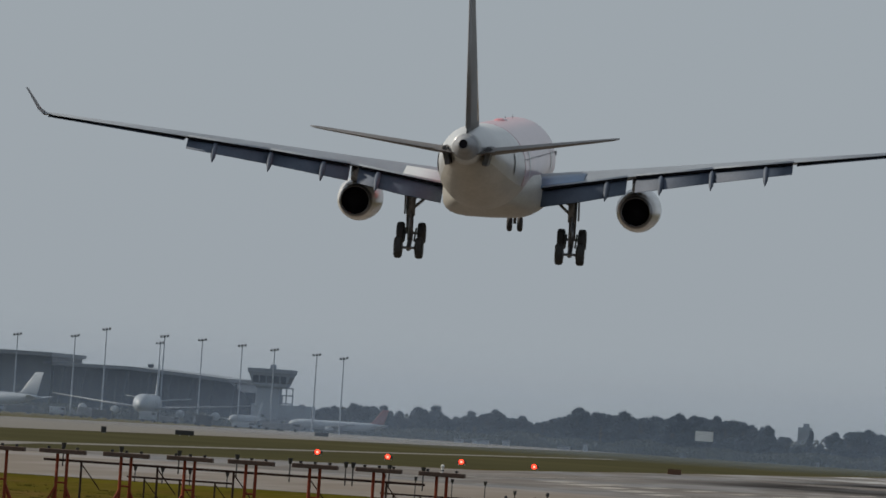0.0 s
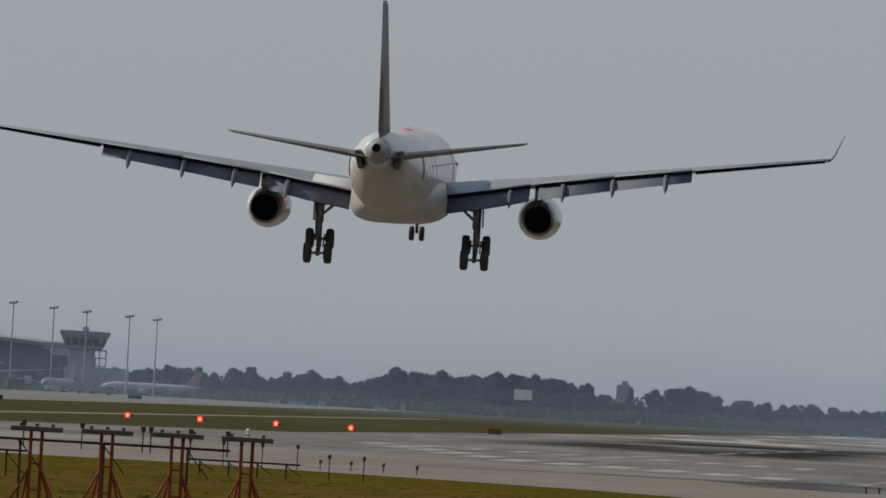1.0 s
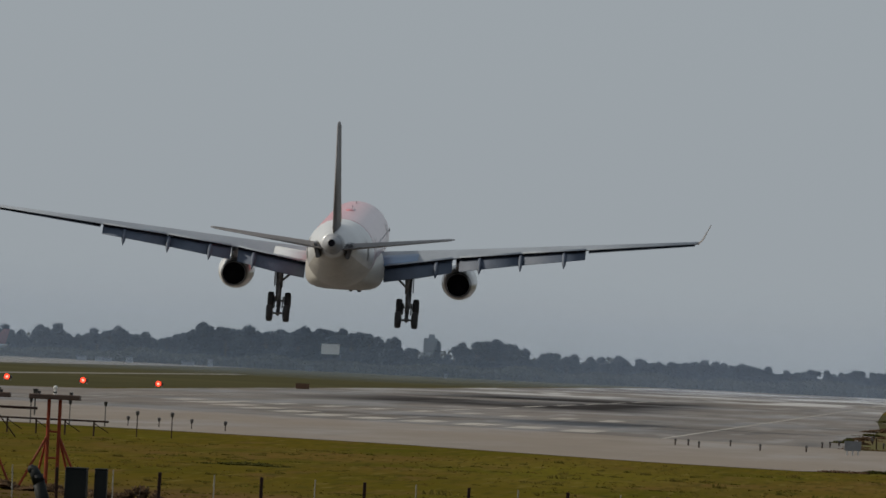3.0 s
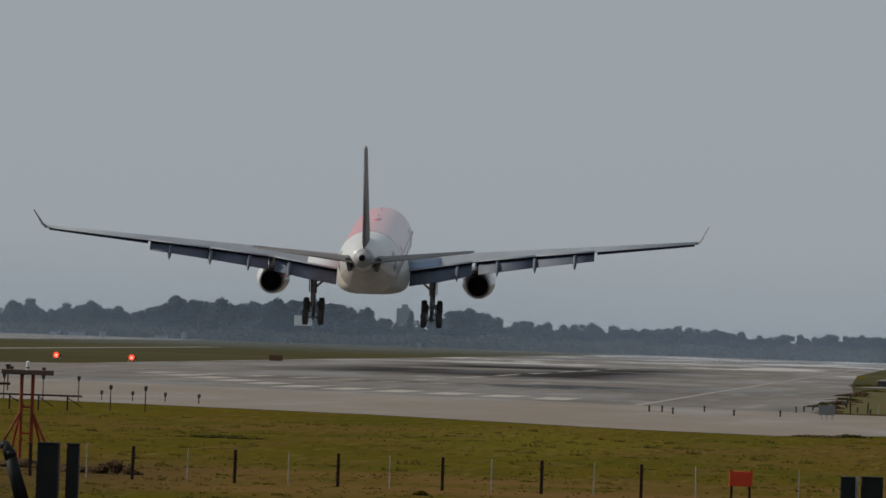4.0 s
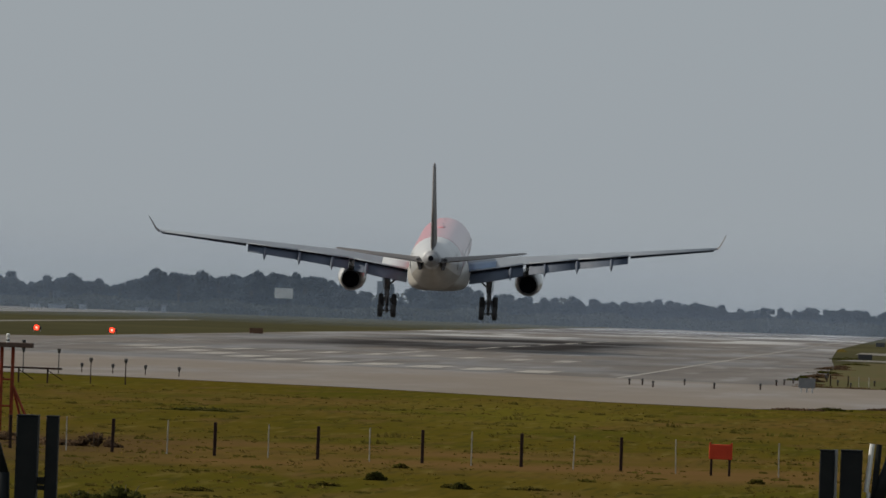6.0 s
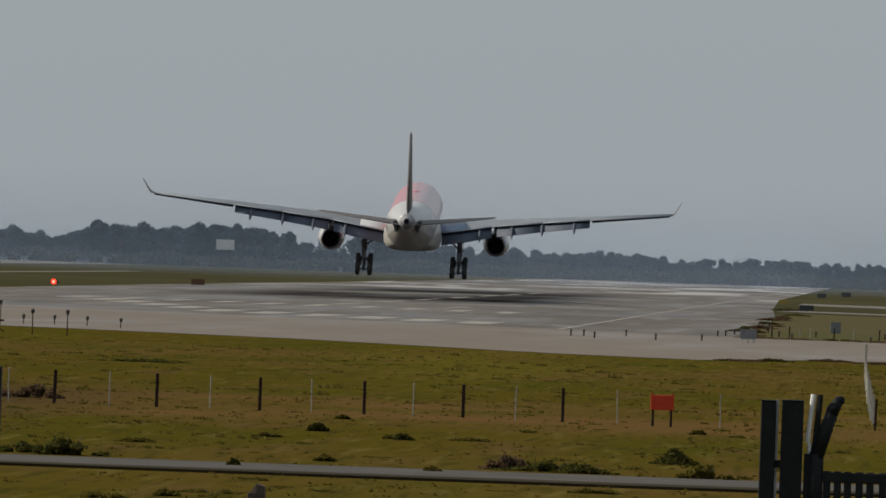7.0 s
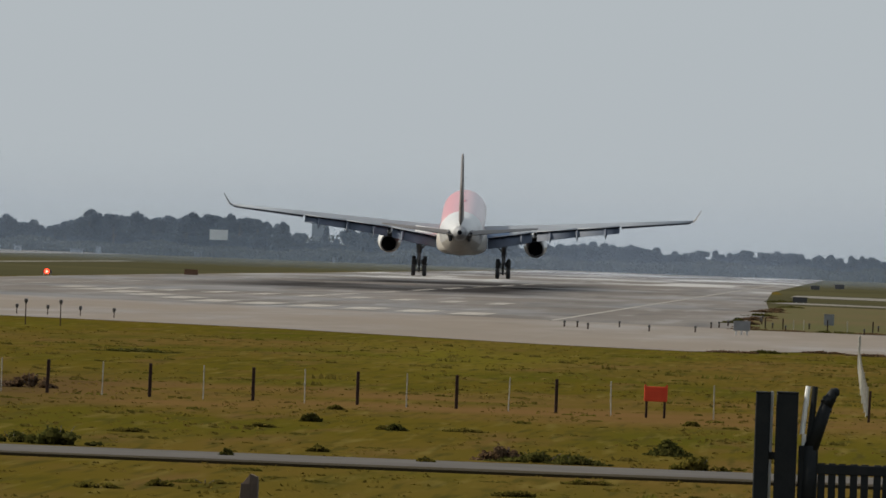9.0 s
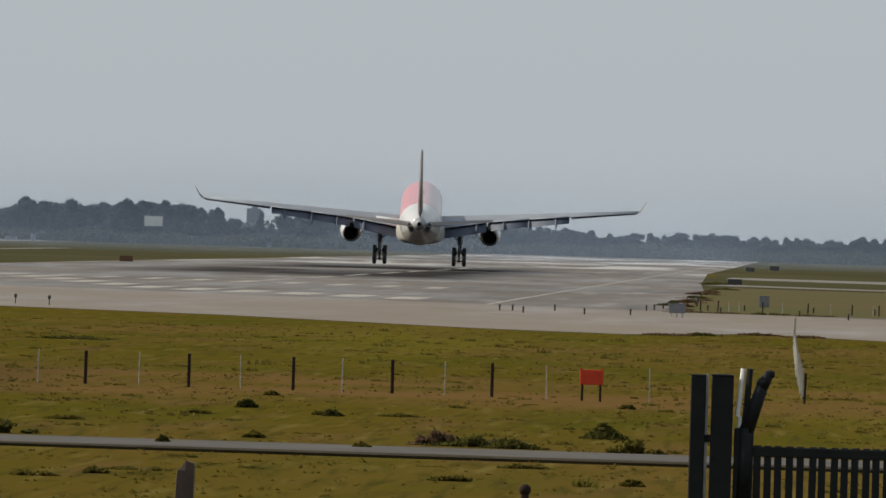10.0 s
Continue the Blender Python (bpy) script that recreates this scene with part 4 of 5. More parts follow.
def build_gate():
    e = gate_pillar(-1.45, [(-0.32, 0.20, 3.22), (0.0, 0.29, 3.23)], "tall dark steel gate posts standing in a pair")
    for z in (2.40, 1.2):
        bm = bmesh.new()
        box(bm, -0.2, 0, z, 0.16, 0.08, 0.1)
        part("hinge", bm, M["darksteel"], e)
    bm = bmesh.new()
    box(bm, -0.21, 0.05, 2.0, 0.05, 0.04, 2.5)
    part("latch_bar", bm, M["galv"], e, "bright galvanised strip between the posts")
    bm = bmesh.new()
    rod(bm, (0.22, 0.03, 1.0), (0.235, 0.03, 2.7), 0.03, 0.03, 8)
    rod(bm, (0.205, 0.03, 2.7), (0.27, 0.03, 3.34), 0.035, 0.035, 8)
    part("sleeve", bm, M["billboard"], e, "bright metal sleeve")
    bm = bmesh.new()
    rod(bm, (0.30, 0.0, 2.5), (0.36, 0.0, 3.34), 0.045, 0.04, 8)
    part("stub_post", bm, M["darksteel"], e)
    bent_arm(e, 0.31, 0.93, M["darksteel"])
    bm = bmesh.new()
    box(bm, 0.30, 0, 1.25, 0.26, 0.12, 2.6, bevel=0.01)
    part("post", bm, M["darksteel"], e)
    e = gate_pillar(-12.43, [(0.0, 0.285, 3.30), (0.33, 0.165, 3.30)], "tall dark steel gate posts standing in a pair")
    bm = bmesh.new()
    box(bm, 0.2, 0, 2.45, 0.14, 0.08, 0.1)
    part("hinge", bm, M["darksteel"], e)
    bm = bmesh.new()
    box(bm, 0.20, 0, 2.36, 0.10, 0.06, 0.06)
    part("latch_bar", bm, M["darksteel"], e)
    bent_arm(e, -0.31, -0.85, M["darksteel"])
    picket_fence(-1.06, 14.0, 120.0, "railing", "dark steel picket railing beside the open gate").scale = (1, 1, 1.03)
    picket_fence(-27.0, -12.75, 120.0, "railing", "dark steel picket railing beside the open gate").scale = (1, 1, 1.10)
    for i in range(5):
        x = -15.6 - 2.5 * i
        p = empty("railing_post", x, 120.25, 0)
        tagged(p, "dark railing post with a bent top above the pickets", "fence post", "railing posts")
        bm = bmesh.new()
        box(bm, 0, 0, 1.4, 0.24, 0.24, 2.8, bevel=0.02)
        part("post", bm, M["darksteel"], p)
        bm = bmesh.new()
        rod(bm, (0, 0, 2.75), (0.02 if i % 2 else -0.02, 0, 3.0), 0.14, 0.12, 12)
        part("bent_top", bm, M["darksteel"], p)
        bm = bmesh.new()
        box(bm, 0.16, 0, 2.68, 0.2, 0.05, 0.06)
        part("wire_clip", bm, M["darksteel"], p)
    for x in (4.0, 7.0, 10.0):
        p = empty("railing_post", x, 120.25, 0)
        tagged(p, "dark railing post with a bent top above the pickets", "fence post", "railing posts")
        bm = bmesh.new()
        box(bm, 0, 0, 1.4, 0.2, 0.2, 2.8, bevel=0.02)
        part("post", bm, M["darksteel"], p)


def build_stumps():
    for x, h, w, label in ((-10.72, 1.12, 0.29, "weathered grey-brown timber post with a slanted top"), (-5.04, 0.90, 0.18, "short dark post with a rounded top")):
        e = empty("timber_post", x, 150, 0)
        tagged(e, label, "post")
        bm = bmesh.new()
        if w > 0.2:
            secs = []
            for z, k, lean in ((-0.1, 1.1, 0.0), (0.4, 1.0, 0.01), (0.95, 0.95, 0.03)):
                secs.append([Vector((lean + k * w / 2 * sx, k * w / 2 * sy, z)) for sx, sy in ((-1, -1), (0, -1.12), (1, -1), (1.1, 0), (1, 1), (0, 1.1), (-1, 1), (-1.1, 0))])
            secs.append([Vector((p.x * 0.9 + 0.01, p.y * 0.9, h - 0.10 * abs(p.x - 0.02) / w - (0.14 if p.x < -0.05 else 0.0))) for p in secs[-1]])
            loft(bm, secs)
            part("shaft", bm, M["wood"], e)
        else:
            rod(bm, (0, 0, -0.1), (0, 0, h - 0.12), 0.075, 0.07, 10)
            part("shaft", bm, M["darkwood"], e)
            bm = bmesh.new()
            bmesh.ops.create_icosphere(bm, subdivisions=2, radius=0.105, matrix=Matrix.Translation((0, 0, h - 0.10)))
            part("knob", bm, M["darkwood"], e, smooth=True)


# ---- runway lights, boards ----
def build_papi():
    first = None
    for i, x in enumerate((-101.2, -110.2, -119.3, -128.0)):
        if first:
            copy_thing(first, pose(x, 1070, 0))
            continue
        e = empty("glide_path_light", x, 1070, 0)
        tagged(e, "low glide-path light box glowing red in the grass", "runway light", "glide-path lights")
        bm = bmesh.new()
        box(bm, 0, 0.2, 0.42, 1.0, 1.1, 0.34, bevel=0.03)
        part("housing", bm, M["blackboard"], e)
        bm = bmesh.new()
        rod(bm, (0, -0.37, 0.46), (0, -0.44, 0.46), 0.30, 0.33, 20)
        part("lens", bm, M["papired"], e, "glowing red lens")
        bm = bmesh.new()
        rod(bm, (0, -0.45, 0.44), (0, -0.47, 0.44), 0.15, 0.13, 16)
        part("core", bm, M["papicore"], e, "bright lamp core")
        for lx in (-0.4, 0.4):
            bm = bmesh.new()
            rod(bm, (lx, 0.2, 0), (lx, 0.2, 0.3), 0.05, 0.05, 6)
            part("leg", bm, M["galv"], e)
        first = e


def board(name, label, category, x, y, w, h, z0, material, legs=2, depth=0.18):
    e = empty(name, x, y, 0)
    tagged(e, label, category)
    bm = bmesh.new()
    box(bm, 0, 0, z0 + h / 2, w, depth, h, bevel=0.02)
    part("panel", bm, material, e)
    bm = bmesh.new()
    box(bm, 0, 0, z0 + h, w * 1.03, depth * 1.1, h * 0.06)
    part("top_trim", bm, material, e)
    for i in range(legs):
        bm = bmesh.new()
        rod(bm, (w * ((i + 0.5) / legs - 0.5), 0, -0.05), (w * ((i + 0.5) / legs - 0.5), 0, z0 + 0.05), 0.05, 0.05, 8)
        part("leg", bm, M["darkwood"] if z0 > 1 else M["galv"], e)
    return e


def build_boards():
    board("taxiway_sign", "grey back of a taxiway sign on short legs", "sign", -10.3, 594, 1.1, 0.62, 0.3, M["greyboard"], 3)
    board("taxiway_sign", "dark taxiway sign beside the exit", "sign", -11.8, 1071, 1.7, 0.62, 0.12, M["blackboard"])
    board("taxiway_sign", "dark wide taxiway sign beside the service road", "sign", -195.5, 1450, 3.1, 0.75, 0.15, M["blackboard"])
    board("taxiway_sign", "dark wide taxiway sign beside the apron", "sign", -240, 2018, 3.2, 0.75, 0.15, M["blackboard"])
    board("marker_board", "small dark marker box in the grass", "sign", -192, 1331, 0.8, 0.9, 0.1, M["blackboard"])
    board("marker_board", "faded orange-brown marker board in the grass", "sign", -96.0, 1222, 1.85, 0.72, 0.06, M["orange"])
    board("equipment_cabinet", "pale grey equipment cabinet in the grass", "cabinet", -5.5, 712, 0.80, 0.85, 0.05, M["greyboard"], 2, 0.6)
    board("equipment_cabinet", "grey equipment hut beyond the taxiway", "cabinet", -15.2, 1620, 1.6, 0.7, 0.05, M["darkplate"], 2, 1.2)
    board("equipment_cabinet", "grey equipment hut beyond the taxiway", "cabinet", -11.5, 1720, 1.8, 0.8, 0.05, M["darkplate"], 2, 1.2)
    board("billboard", "white roadside billboard before the trees", "billboard", -166.4, 2200, 4.4, 2.4, 4.9, M["billboard"], 2, 0.4)
    for x, y in ((-22.4, 606), (-21.6, 608), (-20.4, 594), (-19.1, 619), (-16.4, 595), (-13.5, 601), (-13.3, 642), (-12.9, 650), (-12.6, 668), (-8.0, 640), (-2.4, 632), (1.0, 612), (-9.2, 660), (-6.6, 668), (-10.6, 700), (-11.0, 720), (-11.2, 745), (-1.5, 668), (3.0, 664)):
        e = empty("edge_light", x, y, 0)
        tagged(e, "small dark taxiway edge light on a stub", "runway light", "taxiway edge lights")
        bm = bmesh.new()
        rod(bm, (0, 0, -0.02), (0, 0, 0.30), 0.055, 0.05, 8)
        part("stub", bm, M["darkwood"], e)
        bm = bmesh.new()
        rod(bm, (0, 0, 0.30), (0, 0, 0.44), 0.09, 0.07, 8)
        part("lens", bm, M["blackboard"], e)
    for x, y, h in ((-53.8, 550, 0.35), (-51.9, 550, 0.35), (-49.9, 550, 0.35), (-47.4, 545, 0.35), (-47.15, 487, 1.15), (-45.35, 488, 1.15)):
        lamp_stick(x, y, h)


def build_bars():
    light_bar(-52.0, -36.2, 335, 2.45, 5, (-51.2, -48.8, -46.4, -44.0, -41.8, -39.5, -39.2, -37.7, -36.3), 0.5)
    light_bar(-60.4, -55.0, 420, 1.25, 3, (-60.0, -58.6, -57.2, -55.3), 0.35)
    light_bar(-54.2, -48.0, 480, 0.80, 4, (-54.0, -52.2, -50.1, -48.2), 0.85)


for f in (build_stands, build_field_fence, build_island_fence, build_sign_red, build_gate, build_stumps, build_papi, build_boards, build_bars):
    f()


# ---- vegetation ----
def leaf_cloud(name, material, lobes, count, size, seed):
    """A crown of many small leaf cards scattered over and inside uneven lobes."""
    rng = np.random.default_rng(seed)
    vs, fs = [], []
    w = np.array([l[3] * l[4] * l[5] for l in lobes]) ** 0.7
    pick = rng.choice(len(lobes), count, p=w / w.sum())
    for i in range(count):
        cx, cy, cz, rx, ry, rz = lobes[pick[i]]
        d = rng.normal(size=3)
        d /= np.linalg.norm(d)
        k = rng.uniform(0.55, 1.08)
        c = np.array((cx, cy, cz)) + d * k * np.array((rx, ry, rz))
        u = rng.normal(size=3)
        u /= np.linalg.norm(u)
        v = np.cross(u, rng.normal(size=3))
        v /= np.linalg.norm(v)
        s = size * rng.uniform(0.6, 1.5)
        b = len(vs)
        vs += [tuple(c - u * s), tuple(c - v * s * 0.6), tuple(c + u * s), tuple(c + v * s * 0.6)]
        fs.append((b, b + 1, b + 2, b + 3))
    for cx, cy, cz, rx, ry, rz in lobes:
        b = len(vs)
        for j in range(5):
            for i in range(8):
                th, ph = math.pi * (j + 0.5) / 5, 2 * math.pi * i / 8
                k = rng.uniform(0.62, 0.88)
                vs.append((cx + rx * k * math.sin(th) * math.cos(ph), cy + ry * k * math.sin(th) * math.sin(ph), cz + rz * k * math.cos(th)))
        for j in range(4):
            for i in range(8):
                fs.append((b + j * 8 + i, b + j * 8 + (i + 1) % 8, b + j * 8 + 8 + (i + 1) % 8, b + j * 8 + 8 + i))
    me = bpy.data.meshes.new(name)
    me.from_pydata(vs, [], fs)
    me.materials.append(material)
    return me


def build_tree(seed, h, spread, style):
    rng = np.random.default_rng(seed)
    e = empty("tree")
    tagged(e, ("tall narrow dark tree in the distant wood" if style else "broad dark tree in the distant wood, leaves tinted haze blue"), "tree", "trees behind the airfield")
    bm = bmesh.new()
    rod(bm, (0, 0, -0.1), (0.15, 0, h * 0.45), 0.28, 0.18, 8)
    rod(bm, (0.15, 0, h * 0.44), (0.0, 0.1, h * 0.8), 0.18, 0.06, 8)
    trunk = part("trunk", bm, M["bark"], e)
    lobes = []
    for i in range(12 if not style else 7):
        a = rng.uniform(0, 6.28)
        if style:
            z = h * (0.25 + 0.65 * i / 6)
            r = spread * 0.45 * (1.15 - 0.7 * i / 6)
            lobes.append((0.5 * r * math.cos(a), 0.5 * r * math.sin(a), z, r, r, h * 0.13))
        else:
            q = rng.uniform(0.2, 0.62) * spread
            z = h * rng.uniform(0.26, 0.84)
            r = spread * rng.uniform(0.24, 0.42)
            lobes.append((q * math.cos(a), q * math.sin(a), z, r, r, r * rng.uniform(0.75, 1.1)))
    for l in lobes[:5]:
        bm = bmesh.new()
        rod(bm, (0.1, 0, h * 0.36), (l[0] * 0.8, l[1] * 0.8, l[2]), 0.10, 0.03, 6)
        part("limb", bm, M["bark"], e)
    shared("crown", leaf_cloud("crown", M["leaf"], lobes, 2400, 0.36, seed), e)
    return e


def scrub_band(name, label, x0, x1, y0, y1, h0, h1, count, size, seed, material="scrub"):
    """Uncountable undergrowth: a ragged band of leaf cards."""
    rng = np.random.default_rng(seed)
    x = rng.uniform(x0, x1, count)
    y = rng.uniform(y0, y1, count)
    top = h0 + (h1 - h0) * (0.5 + 0.5 * np.sin(x * 0.21 + 1.3 * np.sin(x * 0.057)) * np.sin(x * 0.083 + y * 0.01))
    z = top * rng.uniform(0, 1, count) ** 0.8
    c = np.stack([x, y, z], 1)
    u = rng.normal(size=(count, 3))
    u /= np.linalg.norm(u, axis=1)[:, None]
    v = np.cross(u, rng.normal(size=(count, 3)))
    v /= np.linalg.norm(v, axis=1)[:, None]
    s = (size * rng.uniform(0.6, 1.5, count))[:, None]
    verts = np.stack([c - u * s, c - v * s * 0.6, c + u * s, c + v * s * 0.6], 1).reshape(-1, 3)
    faces = np.arange(count * 4).reshape(-1, 4).tolist()
    verts = verts.tolist()
    # ragged inner thicket
    px, n0 = np.arange(x0, x1, 1.6), len(verts)
    for q in px:
        t = (h0 + (h1 - h0) * (0.5 + 0.5 * math.sin(q * 0.21 + 1.3 * math.sin(q * 0.057)))) * rng.uniform(0.45, 0.85)
        yy = (y0 + y1) / 2 + rng.uniform(-6, 6)
        verts += [(q, yy, -0.1), (q, yy + 1.5, t * 0.6), (q, yy + 4, t)]
    for i in range(len(px) - 1):
        for k in range(2):
            a = n0 + i * 3 + k
            faces.append((a, a + 3, a + 4, a + 1))
    me = bpy.data.meshes.new(name)
    me.from_pydata(verts, [], faces)
    me.materials.append(M[material])
    return tagged(new(name, me), label, "scrub", kind="stuff")


def wood_height(x):
    """Height of the tree line along the far side of the airfield."""
    return curve_at([(-420, 8), (-330, 7.5), (-310, 6.8), (-296, 9.3), (-289, 8.4), (-286, 6.4), (-279, 9.3), (-269, 7.8), (-260, 8.8), (-254, 9.7), (-247.5, 7.2), (-241, 8.8), (-237, 9.4), (-234.3, 12.3),
                     (-231, 10.7), (-223, 11.8), (-215, 10.9), (-207, 12.0), (-199, 12.3), (-189, 12.0), (-183, 10.2), (-179.5, 12.0), (-176.5, 10.4), (-173.6, 7.0), (-170, 5.2), (-162, 6.2), (-159, 8.2),
                     (-155, 10.5), (-149.5, 10.7), (-145, 12.5), (-142.5, 9.8), (-139.5, 8.6), (-131, 8.4), (-126, 7.4), (-117, 8.2), (-107, 7.2), (-91, 8.0), (-82, 7.5), (-68, 6.9), (-65, 6.1), (-53, 6.8), (-45, 7.1),
                     (-29, 6.8), (-13, 6.9), (0, 6.1), (8, 7.1), (20, 6.4), (60, 6.0)], x)


def build_wood():
    kinds = [build_tree(11 + i, 10.0, 3.3 + 0.5 * (i % 3), 0) for i in range(6)] + [build_tree(31 + i, 10.0, 2.6, 1) for i in range(2)]
    rng = np.random.default_rng(5)
    x, used = -330.0, set()
    while x < 45:
        for row in range(2):
            k = int(rng.integers(0, 6))
            y = 2545 + 75 * row + rng.uniform(-40, 40) + max(0, (x + 150)) * 1.6
            sx = x * y / 2600.0 + rng.uniform(-1.5, 1.5)
            h = 1.09 * wood_height(x) * (y / 2600.0 if x > -150 else 1.0) * (rng.uniform(0.90, 1.05) if row == 0 else rng.uniform(0.78, 1.0))
            s = h / 10.0
            m = pose(sx, y, 0, 0, 0, rng.uniform(0, 360)) @ Matrix.Diagonal((s, s, s, 1))
            if k not in used:
                used.add(k)
                kinds[k].matrix_basis = m
                kinds[k].scale = (s, s, s)
            else:
                c = copy_thing(kinds[k], pose(0, 0, 0))
                c.matrix_basis = m
        x += rng.uniform(2.4, 4.0)
    for k, ob in enumerate(kinds):
        if k not in used:
            ob.matrix_basis = pose(-260 + 13 * k, 2650, 0)
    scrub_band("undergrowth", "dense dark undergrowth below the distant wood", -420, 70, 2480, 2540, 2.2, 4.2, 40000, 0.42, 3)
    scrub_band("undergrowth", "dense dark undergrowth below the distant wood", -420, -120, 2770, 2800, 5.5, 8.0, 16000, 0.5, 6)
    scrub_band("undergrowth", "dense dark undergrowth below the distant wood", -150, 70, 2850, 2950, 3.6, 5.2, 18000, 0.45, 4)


def build_shrubs():
    rng = np.random.default_rng(8)
    spots = ((-19.7, 213, 0.85, 0.75, "shrub"), (-20.9, 214, 0.6, 0.4, "shrub"), (-27.9, 290, 0.7, 0.75, "dryshrub"), (-29.6, 291, 1.2, 0.35, "dryshrub"), (-5.65, 226, 0.65, 0.42, "shrub"),
             (-8.3, 213.5, 1.1, 0.40, "shrub"), (-9.3, 214, 0.5, 0.55, "dryshrub"), (-7.4, 212.8, 0.7, 0.3, "shrub"), (-16.3, 252, 0.25, 0.42, "shrub"), (-13.5, 244, 0.3, 0.25, "shrub"),
             (-4.6, 211.5, 0.6, 0.45, "weed"), (-15.3, 207, 0.15, 0.25, "shrub"), (-31.2, 297, 1.3, 0.42, "dryshrub"), (-33.8, 298, 1.5, 0.50, "dryshrub"), (-36.4, 297, 1.4, 0.45, "dryshrub"), (-39.2, 298, 1.5, 0.5, "dryshrub"), (-42, 299, 1.6, 0.42, "dryshrub"), (-45, 301, 1.5, 0.4, "dryshrub"),
             (-33, 390, 1.6, 0.25, "shrub"), (-12.3, 700, 1.2, 0.5, "shrub"), (-11.9, 740, 1.2, 0.39, "dryshrub"), (-11.6, 690, 1.0, 0.45, "dryshrub"), (-12.3, 800, 1.2, 0.45, "shrub"), (-12.4, 860, 1.5, 0.52, "dryshrub"),
             (-14, 1080, 1.8, 0.5, "shrub"), (-8.6, 480, 1.2, 0.16, "dryshrub"), (-7.0, 484, 0.9, 0.2, "shrub"), (-4.0, 494, 1.0, 0.2, "dryshrub"), (-1.6, 488, 1.0, 0.16, "dryshrub"),
             (-10.4, 640, 1.3, 0.18, "dryshrub"), (-7.8, 638, 1.4, 0.14, "dryshrub"), (-4.6, 639, 1.5, 0.2, "shrub"), (-1.5, 638, 1.5, 0.16, "dryshrub"), (-11.2, 660, 0.9, 0.23, "dryshrub"), (-11.4, 770, 1.1, 0.29, "dryshrub"), (-12.2, 900, 1.2, 0.33, "dryshrub"), (-11.6, 960, 1.4, 0.33, "shrub"),
             (-15.67, 177.8, 0.40, 0.14, "weed"), (-14.69, 180.8, 0.22, 0.20, "weed"), (-14.05, 184.3, 0.50, 0.12, "weed"), (-10.78, 208.0, 0.22, 0.22, "weed"), (-16.97, 242.0, 0.40, 0.14, "weed"), (-13.79, 244.9, 0.22, 0.20, "weed"), (-11.69, 245.9, 0.50, 0.12, "weed"),
             (-16.85, 271.7, 0.22, 0.22, "weed"), (-7.64, 183.2, 0.40, 0.14, "weed"), (-3.97, 183.3, 0.22, 0.20, "weed"), (-6.55, 194.9, 0.50, 0.12, "weed"), (-13.77, 215.9, 0.22, 0.22, "weed"), (-19.51, 229.9, 0.40, 0.14, "weed"), (-6.01, 266.9, 0.22, 0.20, "weed"))
    for i, (x, y, r, h, mt) in enumerate(spots):
        e = empty("shrub", x, y, 0)
        tagged(e, {"shrub": "low dark green shrub in the grass", "weed": "low olive clump of weeds in the grass"}.get(mt, "low dry brown bush in the grass"), "shrub", "shrubs in the grass")
        lobes = []
        for _ in range(12):
            q = rng.uniform(-1.1, 1.1)
            low = max(0.12, 1.0 - 0.8 * q * q)
            lobes.append((q * r, rng.uniform(-0.3, 0.3) * r, h * low * rng.uniform(0.02, 0.42), r * rng.uniform(0.18, 0.42), r * 0.4, h * low * rng.uniform(0.2, 0.5)))
        if (x, y) == (-5.65, 226):
            lobes = [(0.0, 0, 0.02, 0.62, 0.5, 0.12), (0.02, 0, 0.12, 0.42, 0.4, 0.12), (0.0, 0, 0.24, 0.24, 0.25, 0.12), (-0.02, 0, 0.33, 0.10, 0.12, 0.09)]
        shared("foliage", leaf_cloud("foliage", M[mt], lobes, 800, 0.05 if y < 400 else 0.08, 100 + i), e)
        for k in range(4):
            a = k * 1.6
            bm = bmesh.new()
            rod(bm, (0, 0, -0.05), (0.4 * r * math.cos(a), 0.3 * r * math.sin(a), h * 0.6), 0.015, 0.006, 5)
            part("stem", bm, M["bark"], e)


def grass_field(name, label, x0, x1, y0, y1, count, hmin, hmax, seed, skip=()):
    """Tufts of grass blades: three leaning triangles each, thicker in patches."""
    rng = np.random.default_rng(seed)
    y = np.sqrt(rng.uniform(y0 ** 2, y1 ** 2, count))
    x = rng.uniform(x0, x1, count) * y
    dens = np.sin(x * 0.9 + 2 * np.sin(y * 0.05)) * np.sin(y * 0.11 + np.sin(x * 0.31)) + 0.6 * np.sin(x * 0.23 + 1.0) * np.sin(y * 0.031)
    keep = dens + rng.uniform(-1.1, 1.1, count) > -0.15
    for a, b in skip:
        keep &= (y < a) | (y > b)
    x, y, dens = x[keep], y[keep], dens[keep]
    n = len(x)
    verts, base = [], np.stack([x, y, np.zeros(n)], 1)
    h = rng.uniform(hmin, hmax, n) * (0.7 + 0.3 * np.clip(dens, 0, 1))
    tris = []
    for k in range(3):
        a = rng.uniform(0, 6.283, n)
        w = rng.uniform(0.03, 0.09, n)
        off = np.stack([rng.normal(0, 0.08, n), rng.normal(0, 0.08, n), np.zeros(n)], 1)
        side = np.stack([np.cos(a) * w, np.sin(a) * w, np.zeros(n)], 1)
        tip = np.stack([rng.normal(0, 0.06, n), rng.normal(0, 0.06, n), h * rng.uniform(0.6, 1.1, n)], 1)
        tris.append(np.stack([base + off - side, base + off + side, base + off + tip], 1))
    verts = np.concatenate(tris, 0).reshape(-1, 3)
    me = bpy.data.meshes.new(name)
    me.from_pydata(verts.tolist(), [], np.arange(len(verts)).reshape(-1, 3).tolist())
    me.materials.append(M["blade"])
    tagged(new(name, me), label, "grass", kind="stuff")


